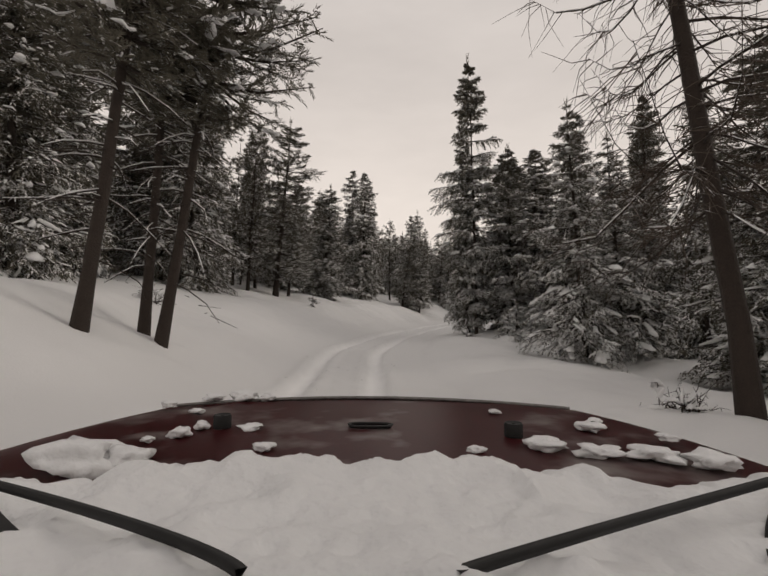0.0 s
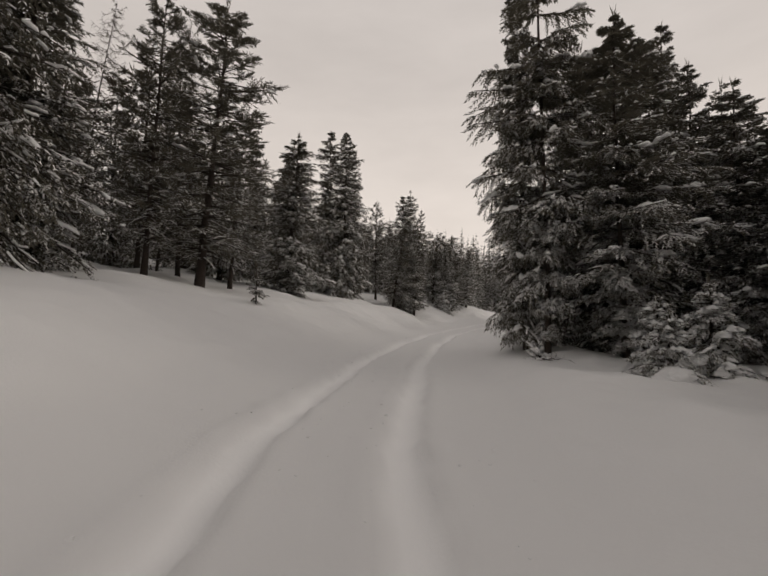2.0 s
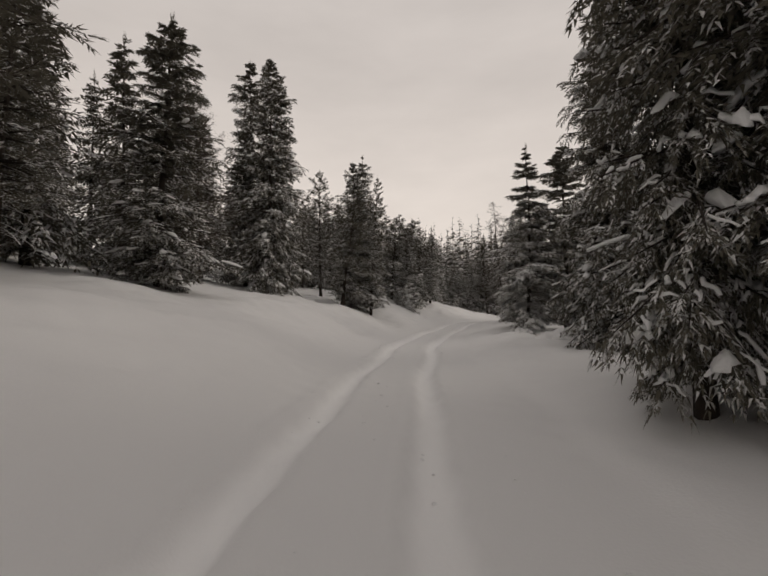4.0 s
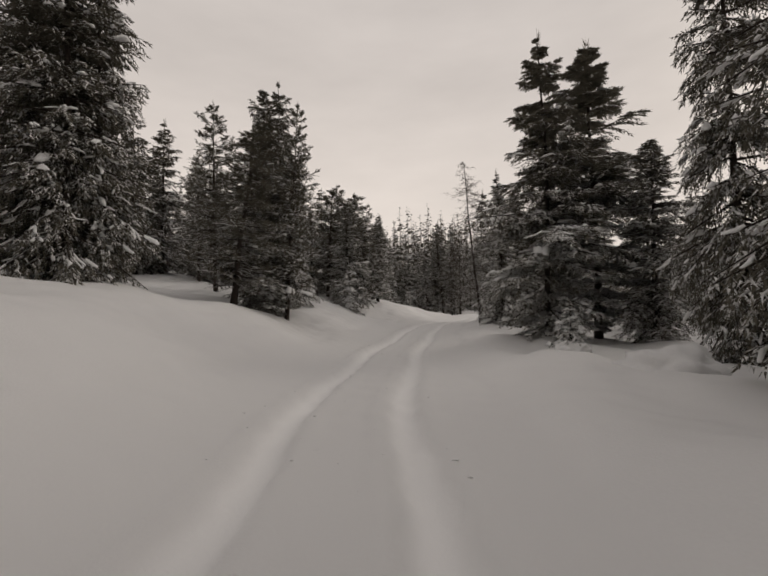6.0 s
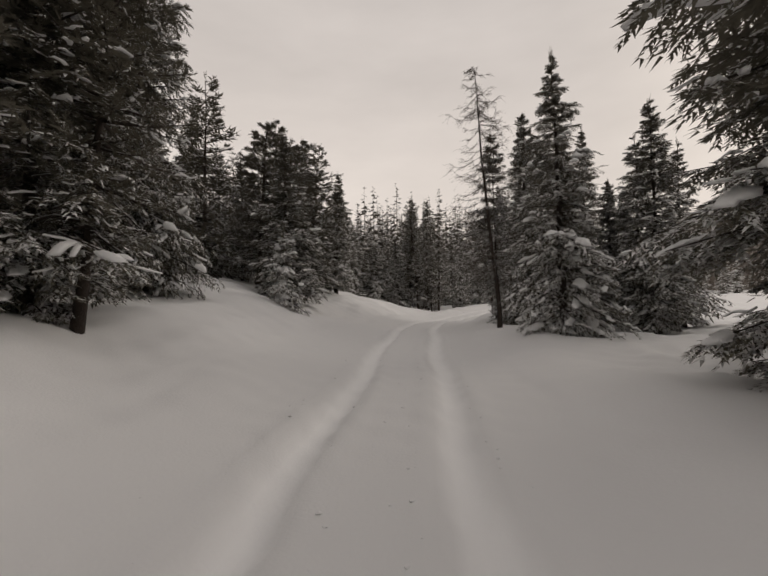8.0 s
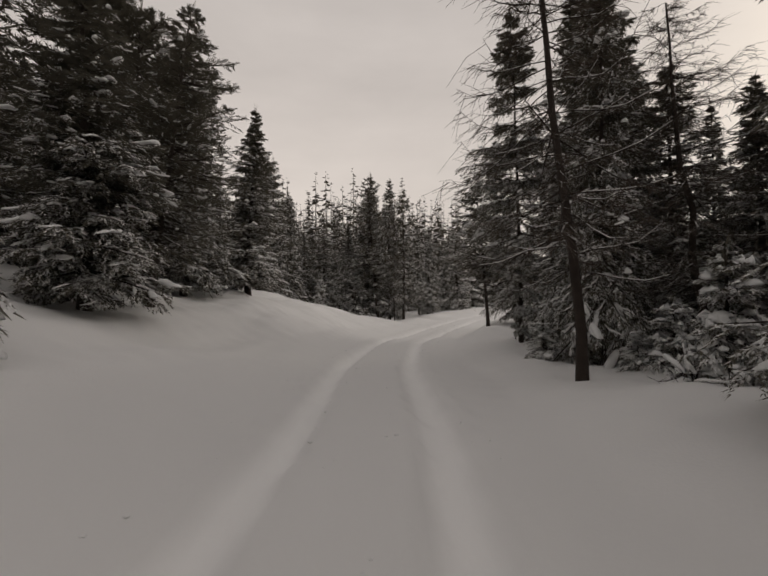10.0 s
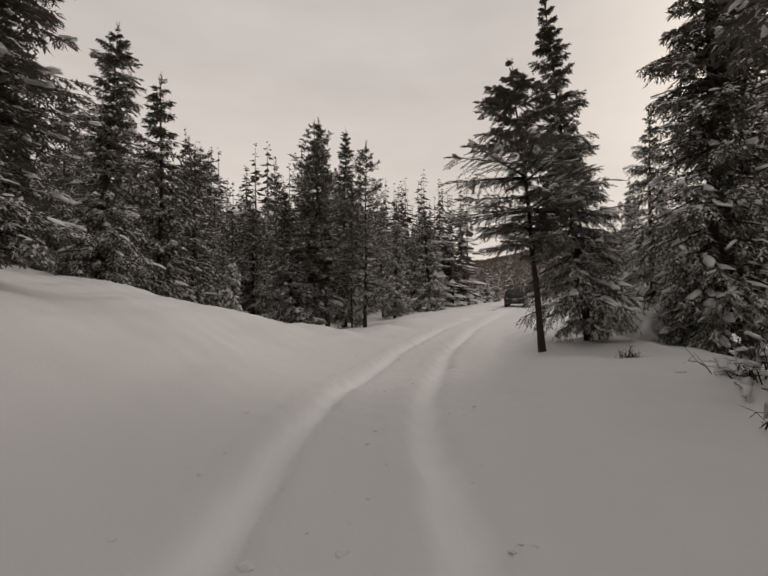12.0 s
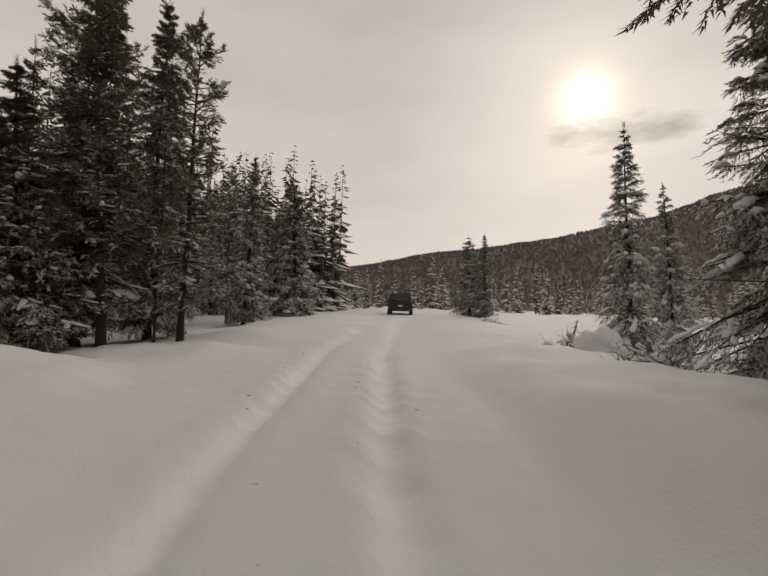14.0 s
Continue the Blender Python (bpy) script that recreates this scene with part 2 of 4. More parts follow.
def steps(dense_from, dense_to, gap, reach):
    inner = list(np.arange(dense_from, dense_to, gap))
    up, down, g = [inner[-1]], [inner[0]], gap
    while up[-1] < reach or down[-1] > -reach:
        g *= 1.09
        up.append(up[-1] + g)
        down.append(down[-1] - g)
    return np.array(down[:0:-1] + inner + up[1:])


def sheet(name, xs, ys, mat):
    gx, gy = np.meshgrid(xs, ys)
    gz = height(gx.ravel(), gy.ravel())
    nx, ny = len(xs), len(ys)
    me = bpy.data.meshes.new(name)
    me.vertices.add(nx * ny)
    me.vertices.foreach_set("co", np.stack([gx.ravel(), gy.ravel(), gz], 1).ravel())
    i = (np.arange(ny - 1)[:, None] * nx + np.arange(nx - 1)[None, :]).ravel()
    quads = np.stack([i, i + 1, i + nx + 1, i + nx], 1)
    me.loops.add(quads.size)
    me.loops.foreach_set("vertex_index", quads.ravel())
    me.polygons.add(len(quads))
    me.polygons.foreach_set("loop_start", np.arange(len(quads)) * 4)
    me.polygons.foreach_set("use_smooth", np.ones(len(quads), bool))
    me.update(calc_edges=True)
    me.attributes.new("packed", "FLOAT", "POINT").data.foreach_set("value", in_ruts(gx.ravel(), gy.ravel()).astype(np.float32))
    along, aside, _ = beside_road(gx.ravel(), gy.ravel())
    me.attributes.new("driven", "FLOAT", "POINT").data.foreach_set("value", in_bed(along, aside).astype(np.float32))
    me.materials.append(mat)
    return new(name, me)


ground = tagged(sheet("ground", steps(-3.0, 24.0, 0.085, 2600), steps(-1.0, 66.0, 0.17, 2600), SNOW),
                "deep snow over a forest road with two wheel ruts", "ground", kind="structure")


def snow_crumbs(count, seed):
    """Broken bits of crust thrown out beside the ruts, joined into one spill."""
    rng = np.random.RandomState(seed)
    bm = bmesh.new()
    bmesh.ops.create_icosphere(bm, subdivisions=1, radius=1.0)
    ball = np.array([v.co[:] for v in bm.verts])
    tri = np.array([[v.index for v in f.verts] for f in bm.faces])
    bm.free()
    pick = rng.randint(2, len(WAY) - 4, count)
    u = rng.uniform(0, 1, count)[:, None]
    spot = WAY[pick, :2] * (1 - u) + WAY[pick + 1, :2] * u
    way = WAY[pick + 1, :2] - WAY[pick, :2]
    way = way / np.linalg.norm(way, axis=1)[:, None]
    aside = np.array(RUTS)[rng.randint(0, 2, count)] + rng.choice([-1, 1], count) * (0.26 + rng.exponential(0.16, count))
    spot = spot + np.stack([way[:, 1], -way[:, 0]], 1) * aside[:, None]
    size = np.clip(rng.lognormal(-4.4, 0.45, count), 0.006, 0.034)
    foot = np.column_stack([spot, height(spot[:, 0], spot[:, 1])])
    v = foot[:, None] + ball[None] * size[:, None, None] * rng.uniform(0.6, 1.35, (count, len(ball), 1)) * np.array([1.25, 1.25, 0.5])
    f = tri[None] + len(ball) * np.arange(count)[:, None, None]
    me = bpy.data.meshes.new("snow_crumbs")
    me.from_pydata(v.reshape(-1, 3).tolist(), [], f.reshape(-1, 3).tolist())
    me.materials.append(SNOW_LUMP)
    return tagged(new("snow_crumbs", me), "small broken crumbs of snow lying beside the wheel ruts", "snow crumbs", kind="stuff")


snow_crumbs(650, 17)

# ---- conifers ----
def empty(name, x, y, z=0.0, turn=0.0):
    ob = new(name)
    ob.matrix_world = pose(x, y, z, 0, 0, turn)
    return ob


def raw_mesh(name, verts, faces, mats, which=None, soft=False):
    """A mesh from arrays of vertices and triangles."""
    me = bpy.data.meshes.new(name)
    me.vertices.add(len(verts))
    me.vertices.foreach_set("co", np.asarray(verts, np.float32).ravel())
    me.loops.add(faces.size)
    me.loops.foreach_set("vertex_index", faces.ravel().astype(np.int32))
    me.polygons.add(len(faces))
    me.polygons.foreach_set("loop_start", (np.arange(len(faces)) * faces.shape[1]).astype(np.int32))
    if soft:
        me.polygons.foreach_set("use_smooth", np.ones(len(faces), bool))
    for m in mats:
        me.materials.append(m)
    if which is not None:
        me.polygons.foreach_set("material_index", which.astype(np.int32))
    me.update(calc_edges=True)
    return me


def hold(ob, parent):
    ob.parent = parent
    return ob


def unit(v):
    return v / np.maximum(np.linalg.norm(v, axis=-1, keepdims=True), 1e-9)


def wedges(start, tip, width, thick):
    """Folded blades: a ridge from root to tip and two drooping wings."""
    n = len(start)
    along = unit(tip - start)
    side = unit(np.cross(along, np.array([0.0, 0.0, 1.0]) + 0.01))
    up = np.cross(side, along)
    waist = start + (tip - start) * 0.45
    low = up * thick[:, None]
    v = np.stack([start, waist + side * width[:, None] - low, waist - side * width[:, None] - low, tip], 1).reshape(-1, 3)
    f = np.array([(0, 1, 3), (0, 3, 2)])
    return v, (f[None] + 4 * np.arange(n)[:, None, None]).reshape(-1, 3)


def sprays(start, tip, width, thick):
    """Forked needle sprays: two slender spikes from one root, their outer edges hanging lower."""
    n = len(start)
    along = unit(tip - start)
    side = unit(np.cross(along, np.array([0.0, 0.0, 1.0]) + 0.01)) * (width * 1.35)[:, None]
    low = np.cross(unit(side), along) * (thick * 1.2)[:, None]
    fork = side * 1.5
    v = np.stack([start + side - low, start, start - side - low, tip + fork - low, tip * 0.93 + start * 0.07 - fork - low], 1).reshape(-1, 3)
    f = np.array([(0, 1, 3), (1, 2, 4)])
    return v, (f[None] + 5 * np.arange(n)[:, None, None]).reshape(-1, 3)


def sticks(points, radius):
    """Tapered three-sided sticks along rows of points (n, k, 3), radius (n, k)."""
    n, k, _ = points.shape
    along = unit(np.gradient(points, axis=1))
    side = unit(np.cross(along, np.array([0.13, 0.21, 1.0])))
    up = np.cross(side, along)
    ring = [points + radius[..., None] * (side * math.cos(a) + up * math.sin(a)) for a in (0.5, 2.6, 4.7)]
    v = np.stack(ring, 2).reshape(-1, 3)
    f = []
    for s in range(k - 1):
        for c in range(3):
            a, b = s * 3 + c, s * 3 + (c + 1) % 3
            f += [(a, b, b + 3), (a, b + 3, a + 3)]
    return v, (np.array(f)[None] + 3 * k * np.arange(n)[:, None, None]).reshape(-1, 3)


def lumps(points, width, thick, rng):
    """Loaves of snow lying along rows of points (n, k, 3)."""
    n, k, _ = points.shape
    along = unit(np.gradient(points, axis=1))
    side = unit(np.cross(along, np.array([0.0, 0.0, 1.0]) + 0.02))
    swell = np.sin(np.linspace(0.45, math.pi - 0.45, k))[None] ** 0.6 * rng.uniform(0.78, 1.18, (n, k))
    w, h = width[:, None] * swell, thick[:, None] * swell
    w = w * rng.uniform(0.86, 1.16, (n, k))
    ring = []
    for a in (-1.0, -0.62, 0.0, 0.62, 1.0):
        lift = math.cos(a * 1.5)
        ring.append(points + side * (w * a)[..., None] + np.array([0, 0, 1.0]) * (h * (lift * 1.0 - 0.18))[..., None])
    v = np.stack(ring, 2).reshape(-1, 3)
    f = []
    for s in range(k - 1):
        for c in range(5):
            a, b = s * 5 + c, s * 5 + (c + 1) % 5
            f += [(a, b, b + 5), (a, b + 5, a + 5)]
    for base in (0, (k - 1) * 5):
        f += [(base, base + 1, base + 2), (base, base + 2, base + 3), (base, base + 3, base + 4)]
    return v, (np.array(f)[None] + 5 * k * np.arange(n)[:, None, None]).reshape(-1, 3)


def join(parts):
    verts, faces, at = [], [], 0
    for v, f in parts:
        verts.append(v)
        faces.append(f + at)
        at += len(v)
    return np.concatenate(verts), np.concatenate(faces)


def stem(rng, H, r0, sides=8, rings=9, sway=0.012):
    q = np.linspace(-0.04, 0.965, rings)
    cx, cy = np.cumsum(rng.normal(0, sway * H / rings * 2, rings)), np.cumsum(rng.normal(0, sway * H / rings * 2, rings))
    cx, cy = cx - cx[0], cy - cy[0]
    r = r0 * (1 - np.clip(q, 0, 1)) ** 1.15 + 0.010
    r[0] *= 1.35
    a = np.linspace(0, 2 * math.pi, sides, endpoint=False)
    v = np.stack([cx[:, None] + r[:, None] * np.cos(a), cy[:, None] + r[:, None] * np.sin(a), np.repeat(q[:, None] * H, sides, 1)], -1).reshape(-1, 3)
    f = []
    for s in range(rings - 1):
        for c in range(sides):
            i, j = s * sides + c, s * sides + (c + 1) % sides
            f += [(i, j, j + sides), (i, j + sides, i + sides)]
    return (v, np.array(f)), lambda w: np.stack([np.interp(w, q, cx), np.interp(w, q, cy), w * H], -1)


def flat_of(rows, pick):
    """The level direction across each picked bough."""
    d = rows[pick, -1] - rows[pick, 0]
    return unit(np.stack([-d[:, 1], d[:, 0], 0 * d[:, 0]], -1))[:, None]


def conifer(seed, name, H=10.0, R=1.6, boughs=210, bare=0.05, fill=14, sub=4, droop=0.35, lift=(-8, 32), spray=0.30, wide=0.055, ends=False,
            shape=0.85, clumps=0.5, heavy=1.0, needles=None, trunk_r=0.13, dead=0, label="", category="tree", ragged=0.3, far=False, hang=0.65, broad=False, rings=3, foot=0.42, swell=0.46):
    """One conifer about its foot: a stem with limbs, a crown of needle sprays on whorled boughs, and snow lying on the boughs."""
    rng = np.random.RandomState(seed)
    (tv, tf), centre = stem(rng, H, trunk_r, 5 if far else 8, 5 if far else 9)
    q = bare + (1 - bare) * (1 - (1 - np.sort(rng.uniform(0, 1, boughs))) ** 0.72) * 0.985
    tier = 0.52 if broad else 0.36
    q = np.round(q * H / tier) * tier / H + rng.normal(0, 0.06 / H, boughs)
    crest = rng.permutation(boughs)[: boughs // 16]
    q[crest] = 0.72 + 0.26 * rng.uniform(0, 1, len(crest))
    q = np.clip(q, bare, 0.985)
    phi = np.arange(boughs) * 2.399 + rng.normal(0, 0.35, boughs)
    low = np.clip((q - bare) / 0.15 + foot, 0, 1)
    taper = ((1 - q) / (1 - bare)) ** shape
    if broad:
        low, taper = np.clip((q - bare) / swell + foot, 0, 1), np.minimum(1, (1 - q) * (1.4 if bare < 0.2 else 1.9)) ** 0.9
    taper = taper * np.clip((1 - q) / 0.10, 0.15, 1) ** 0.35
    lobes = 1 + 0.22 * np.sin(phi * 2 + rng.uniform(0, 6)) + 0.16 * np.sin(q * 23 + phi)
    L = R * taper * low * lobes * rng.uniform(1 - ragged, 1 + ragged * 0.6, boughs) + 0.05
    el = np.radians(lift[0] + (lift[1] - lift[0]) * q ** 1.3 + rng.normal(0, 6, boughs))
    k = 5
    s = np.linspace(0, 1, k)[None, :, None]
    out = np.stack([np.cos(phi), np.sin(phi), np.zeros(boughs)], -1)[:, None, :]
    bend = rng.normal(0, 0.12, boughs)[:, None, None] * np.stack([-np.sin(phi), np.cos(phi), np.zeros(boughs)], -1)[:, None, :]
    sag = droop * (1 - 0.8 * q) * rng.uniform(0.6, 1.4, boughs)
    rise = (np.tan(el)[:, None] * s[..., 0] - sag[:, None] * (s[..., 0] ** 2 - 0.45 * s[..., 0] ** 4 * (0 if ends else 1)))
    if ends:
        rise = np.tan(el)[:, None] * s[..., 0] + 0.12 * s[..., 0] ** 2.5 - sag[:, None] * s[..., 0] * (1 - s[..., 0])
    rows = centre(q)[:, None, :] + L[:, None, None] * (out * s + bend * s ** 2) + (L[:, None] * rise)[..., None] * np.array([0, 0, 1.0])
    wood = [(tv, tf)]
    if not far:
        wood.append(sticks(rows[:, ::2], (0.010 + 0.016 * L)[:, None] * np.array([1.0, 0.6, 0.2])[None]))
    if dead:
        dq = rng.uniform(0.11, bare + 0.15, dead)
        dp = rng.uniform(0, 6.28, dead)
        dl = R * rng.uniform(0.25, 0.80, dead)
        ds = np.linspace(0, 1, 4)[None, :, None]
        dead_rows = centre(dq)[:, None, :] + dl[:, None, None] * ds * np.stack([np.cos(dp), np.sin(dp), rng.normal(-0.10, 0.16, dead)], -1)[:, None, :] \
            + np.array([0, 0, -0.25]) * dl[:, None, None] * ds ** 2 + rng.normal(0, 0.03, (dead, 4, 3)) * ds
        wood.append(sticks(dead_rows, 0.016 * np.array([1.0, 0.8, 0.55, 0.25])[None] * np.ones((dead, 1))))
        pick = np.repeat(np.arange(dead), 4)
        pu = rng.uniform(0.3, 1, len(pick))
        p0 = dead_rows[pick, 0] + (dead_rows[pick, 3] - dead_rows[pick, 0]) * pu[:, None]
        turn = dp[pick] + rng.choice([-1, 1], len(pick)) * rng.uniform(0.5, 1.1, len(pick))
        p1 = p0 + (dl[pick] * rng.uniform(0.2, 0.45, len(pick)))[:, None] * np.stack([np.cos(turn), np.sin(turn), rng.normal(-0.15, 0.2, len(pick))], -1)
        wood.append(sticks(np.stack([p0, p1], 1), np.array([[0.008, 0.003]]) * np.ones((len(pick), 1))))
    wv, wf = join(wood)
    perched = []
    if dead:
        pick = rng.permutation(dead)[: dead * 3 // 4]
        w = rng.uniform(0.008, 0.019, len(pick))
        perched.append(lumps(dead_rows[pick] + np.array([0, 0, 0.018]), w, w * 0.9, rng))
    # branchlets on both sides of each bough, each with its needle sprays
    n = boughs * fill
    b = np.repeat(np.arange(boughs), fill)
    u = (np.tile((np.arange(fill) + 0.5) / fill, boughs) + rng.normal(0, 0.03, n))
    u = np.clip(0.36 + 0.64 * u if ends else 0.10 + 0.90 * u, 0.05, 1.0)
    x = u * (k - 1)
    i0 = np.minimum(x.astype(int), k - 2)
    w = (x - i0)[:, None]
    base = rows[b, i0] * (1 - w) + rows[b, i0 + 1] * w
    heading = unit(rows[b, i0 + 1] - rows[b, i0])
    flat = unit(np.cross(heading, np.array([0, 0, 1.0])))
    way = np.tile(np.where(np.arange(fill) % 2, 1.0, -1.0), boughs)
    open_ = np.radians(rng.uniform(25, 80 if broad else 65, n)) * np.where(u > 0.93, 0.3, 1)
    if ends:
        open_ = np.radians(rng.uniform(0, 100, n))
    length = spray * ((0.22 if ends else 0.12) + 1.0 * np.clip(L[b], 0, 1.5) * np.sin(np.clip(u * 2.6 + 0.35, 0, math.pi)) ** 0.7) * rng.uniform(0.7, 1.3, n)
    aim = heading * np.cos(open_)[:, None] + flat * (np.sin(open_) * way)[:, None]
    aim = unit(aim + np.stack([np.zeros(n), np.zeros(n), rng.normal(0.12 if ends else -hang * (0.35 + 0.65 * (1 - q[b])), 0.55 if ends else 0.25, n)], -1))
    j = np.tile(np.arange(sub), n)
    b2 = np.repeat(np.arange(n), sub)
    f = (j + 0.2) / sub
    down = np.array([0, 0, -0.30]) * (length[b2] * f ** 2 * (0 if ends else 1))[:, None]
    start = base[b2] + aim[b2] * (length[b2] * f)[:, None] + down
    cross = unit(np.cross(aim[b2], np.array([0, 0, 1.0])))
    turn = np.where(j % 2, 1.0, -1.0) * rng.uniform(0.25, 0.85, n * sub) * np.where(j == sub - 1, 0.2, 1.0)
    way2 = unit(aim[b2] + cross * turn[:, None] + np.stack([0 * turn, 0 * turn, rng.normal(-0.05, 0.28, n * sub)], -1))
    needle = (0.03 + 0.04 * np.clip(L[b][b2] / 0.6, 0, 1) * min(1, 5 / sub) + length[b2] * 1.25 / sub) * rng.uniform(0.75, 1.3, n * sub)
    full = rng.uniform(0, 1, n * sub) < np.clip(0.35 + L[b][b2] / 0.5, 0, 1)
    start, way2, needle = start[full], way2[full], needle[full]
    cv, cf = sprays(start, start + way2 * needle[:, None], wide * rng.uniform(0.7, 1.3, len(start)), wide * rng.uniform(0.3, 0.9, len(start)))
    top = centre(np.array([0.985]))
    cap = np.repeat(top, 7, 0) + np.stack([np.zeros(7), np.zeros(7), rng.uniform(-0.35, 0.1, 7)], -1)
    turn = np.arange(7) * 2.4
    tv2, tf2 = sprays(cap, cap + np.stack([np.cos(turn) * 0.05, np.sin(turn) * 0.05, 0.30 + 0 * turn], -1), np.full(7, 0.014), np.full(7, 0.014))
    cv, cf = join([(cv, cf), (tv2, tf2)])
    root = new(name)
    hold(new("trunk", raw_mesh("trunk", wv, wf, [BARK], soft=True)), root)
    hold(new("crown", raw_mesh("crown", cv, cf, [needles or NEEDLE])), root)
    if clumps:
        pick = np.concatenate([rng.permutation(boughs) for _ in range(5)])[: int(boughs * clumps)]
        pick = pick[L[pick] > 0.16]
        a = rng.uniform(0.36, 0.90, len(pick))
        pad = rng.uniform(0, 1, len(pick)) < 0.16
        z = np.minimum(a + np.where(pad, rng.uniform(0.14, 0.30, len(pick)), rng.uniform(0.06, 0.17, len(pick))), 1.03)
        t = np.minimum(a[:, None] + (z - a)[:, None] * np.linspace(0, 1, rings)[None], 1.0)
        xi = t * (k - 1)
        j = np.minimum(xi.astype(int), k - 2)
        g = (xi - j)[..., None]
        line = rows[pick[:, None], j] * (1 - g) + rows[pick[:, None], j + 1] * g + np.array([0, 0, 0.012 + 0.016 * heavy])
        aside = rng.uniform(-0.30, 0.30, len(pick))
        line = line + rng.normal(0, 0.018, line.shape) + flat_of(rows, pick) * (aside * L[pick])[:, None, None] * np.linspace(0.3, 1, rings)[None, :, None]
        line[..., 2] -= (np.abs(aside) * L[pick])[:, None] * 0.45 * hang * np.linspace(0.3, 1, rings)[None]
        size = heavy * np.where(pad, rng.uniform(0.045, 0.095, len(pick)), rng.uniform(0.016, 0.036, len(pick))) * (0.5 + 0.6 * np.clip(L[pick], 0, 1.6))
        sv, sf = join([lumps(line, size, size * rng.uniform(0.8, 1.35, len(pick)), rng), *perched])
        tagged(hold(new("snow", raw_mesh("snow", sv, sf, [SNOW_LUMP], soft=True)), root), "white snow clumps lying on the boughs", kind="stuff")
    return tagged(root, label, category, "conifers along the road")


def larch(seed, name, H=10.0, R=1.7, boughs=150, bare=0.16, trunk_r=0.1, label=""):
    """A bare larch in winter: a stem, long thin boughs and many fine twigs."""
    rng = np.random.RandomState(seed)
    (tv, tf), centre = stem(rng, H, trunk_r, 8, 10, 0.02)
    q = np.clip(bare + (1 - bare) * rng.uniform(0, 1, boughs) * 0.97, bare, 0.985)
    phi = rng.uniform(0, 6.283, boughs)
    L = R * (1 - q) ** 0.6 * rng.uniform(0.45, 1.2, boughs) + 0.15
    s = np.linspace(0, 1, 6)
    rise = np.outer(np.tan(np.radians(rng.normal(5, 14, boughs))), s) - 0.75 * np.outer(rng.uniform(0.3, 1.4, boughs), s ** 1.5 - 0.95 * s ** 3.6)
    rows = centre(q)[:, None] + L[:, None, None] * (np.stack([np.cos(phi), np.sin(phi), 0 * phi], -1)[:, None] * s[None, :, None] + rise[..., None] * np.array([0, 0, 1.0]))
    rows += np.cumsum(rng.normal(0, 0.02, rows.shape), 1) * s[None, :, None]
    boughs_mesh = [sticks(rows, (0.004 + 0.0065 * L)[:, None] * np.linspace(1, 0.16, 6)[None])]
    m = 26
    b = np.repeat(np.arange(boughs), m)
    u = rng.uniform(0.15, 1, len(b)) * 5
    i = np.minimum(u.astype(int), 4)
    w = (u - i)[:, None]
    p0 = rows[b, i] * (1 - w) + rows[b, i + 1] * w
    a = phi[b] + rng.choice([-1, 1], len(b)) * rng.uniform(0.3, 1.2, len(b))
    ln = L[b] * rng.uniform(0.12, 0.36, len(b))
    d = np.stack([np.cos(a), np.sin(a), rng.normal(-0.25, 0.35, len(b))], -1)
    p1 = p0 + 0.5 * ln[:, None] * d
    p2 = p1 + 0.5 * ln[:, None] * (d + rng.normal(0, 0.35, d.shape) + np.array([0, 0, -0.35]))
    twigs = sticks(np.stack([p0, p1, p2], 1), np.array([[0.0048, 0.0035, 0.0016]]) * np.ones((len(b), 1)))
    root = new(name)
    low = np.where(q < 0.6)[0]
    low = low[rng.permutation(len(low))[: len(low) * 2 // 3]]
    size = rng.uniform(0.005, 0.013, len(low))
    cap = lumps(rows[low][:, 1:5] + np.array([0, 0, 0.008]), size, size * 1.1, rng)
    hold(new("trunk", raw_mesh("trunk", tv, tf, [BARK], soft=True)), root)
    tagged(hold(new("snow", raw_mesh("snow", *cap, [SNOW_LUMP], soft=True)), root), "thin snow lying along the lower branches", kind="stuff")
    tagged(hold(new("branch_whorl", raw_mesh("branch_whorl", *join(boughs_mesh), [BARK])), root), kind="stuff")
    tagged(hold(new("twig_spray", raw_mesh("twig_spray", *twigs, [TWIG])), root), kind="stuff")
    return tagged(root, label, "tree", "conifers along the road")


SPRUCE_LABEL = "dark green spruce dusted with snow, standing in deep snow"
PINE_LABEL = "tall lodgepole pine with dead lower branches and snow in its crown"


GRADES = dict(fine=dict(boughs=260, fill=18, sub=10, spray=0.31, wide=0.0215, clumps=3.8, heavy=1.0, rings=4),
              near=dict(boughs=240, fill=14, sub=8, spray=0.32, wide=0.027, clumps=3.2, heavy=1.1, rings=3),
              deep=dict(boughs=150, fill=9, sub=3, spray=0.40, wide=0.058, clumps=1.8, heavy=1.25, far=True, rings=2))
PINE_GRADES = dict(fine=dict(boughs=170, fill=18, sub=9, spray=0.24, wide=0.0148, dead=44, rings=5), near=dict(boughs=150, fill=14, sub=8, spray=0.27, wide=0.020, dead=36),
                   deep=dict(boughs=100, fill=9, sub=2, spray=0.32, wide=0.058, dead=16, rings=2))
SHAPES = (dict(shape=0.62, droop=0.36, bare=0.03, ragged=0.30, lift=(-14, 30)), dict(shape=0.90, droop=0.38, bare=0.05, ragged=0.45),
          dict(shape=0.50, droop=0.48, bare=0.03, ragged=0.35, lift=(-20, 30)), dict(shape=0.78, droop=0.40, bare=0.05, ragged=0.40, lift=(-12, 34)))


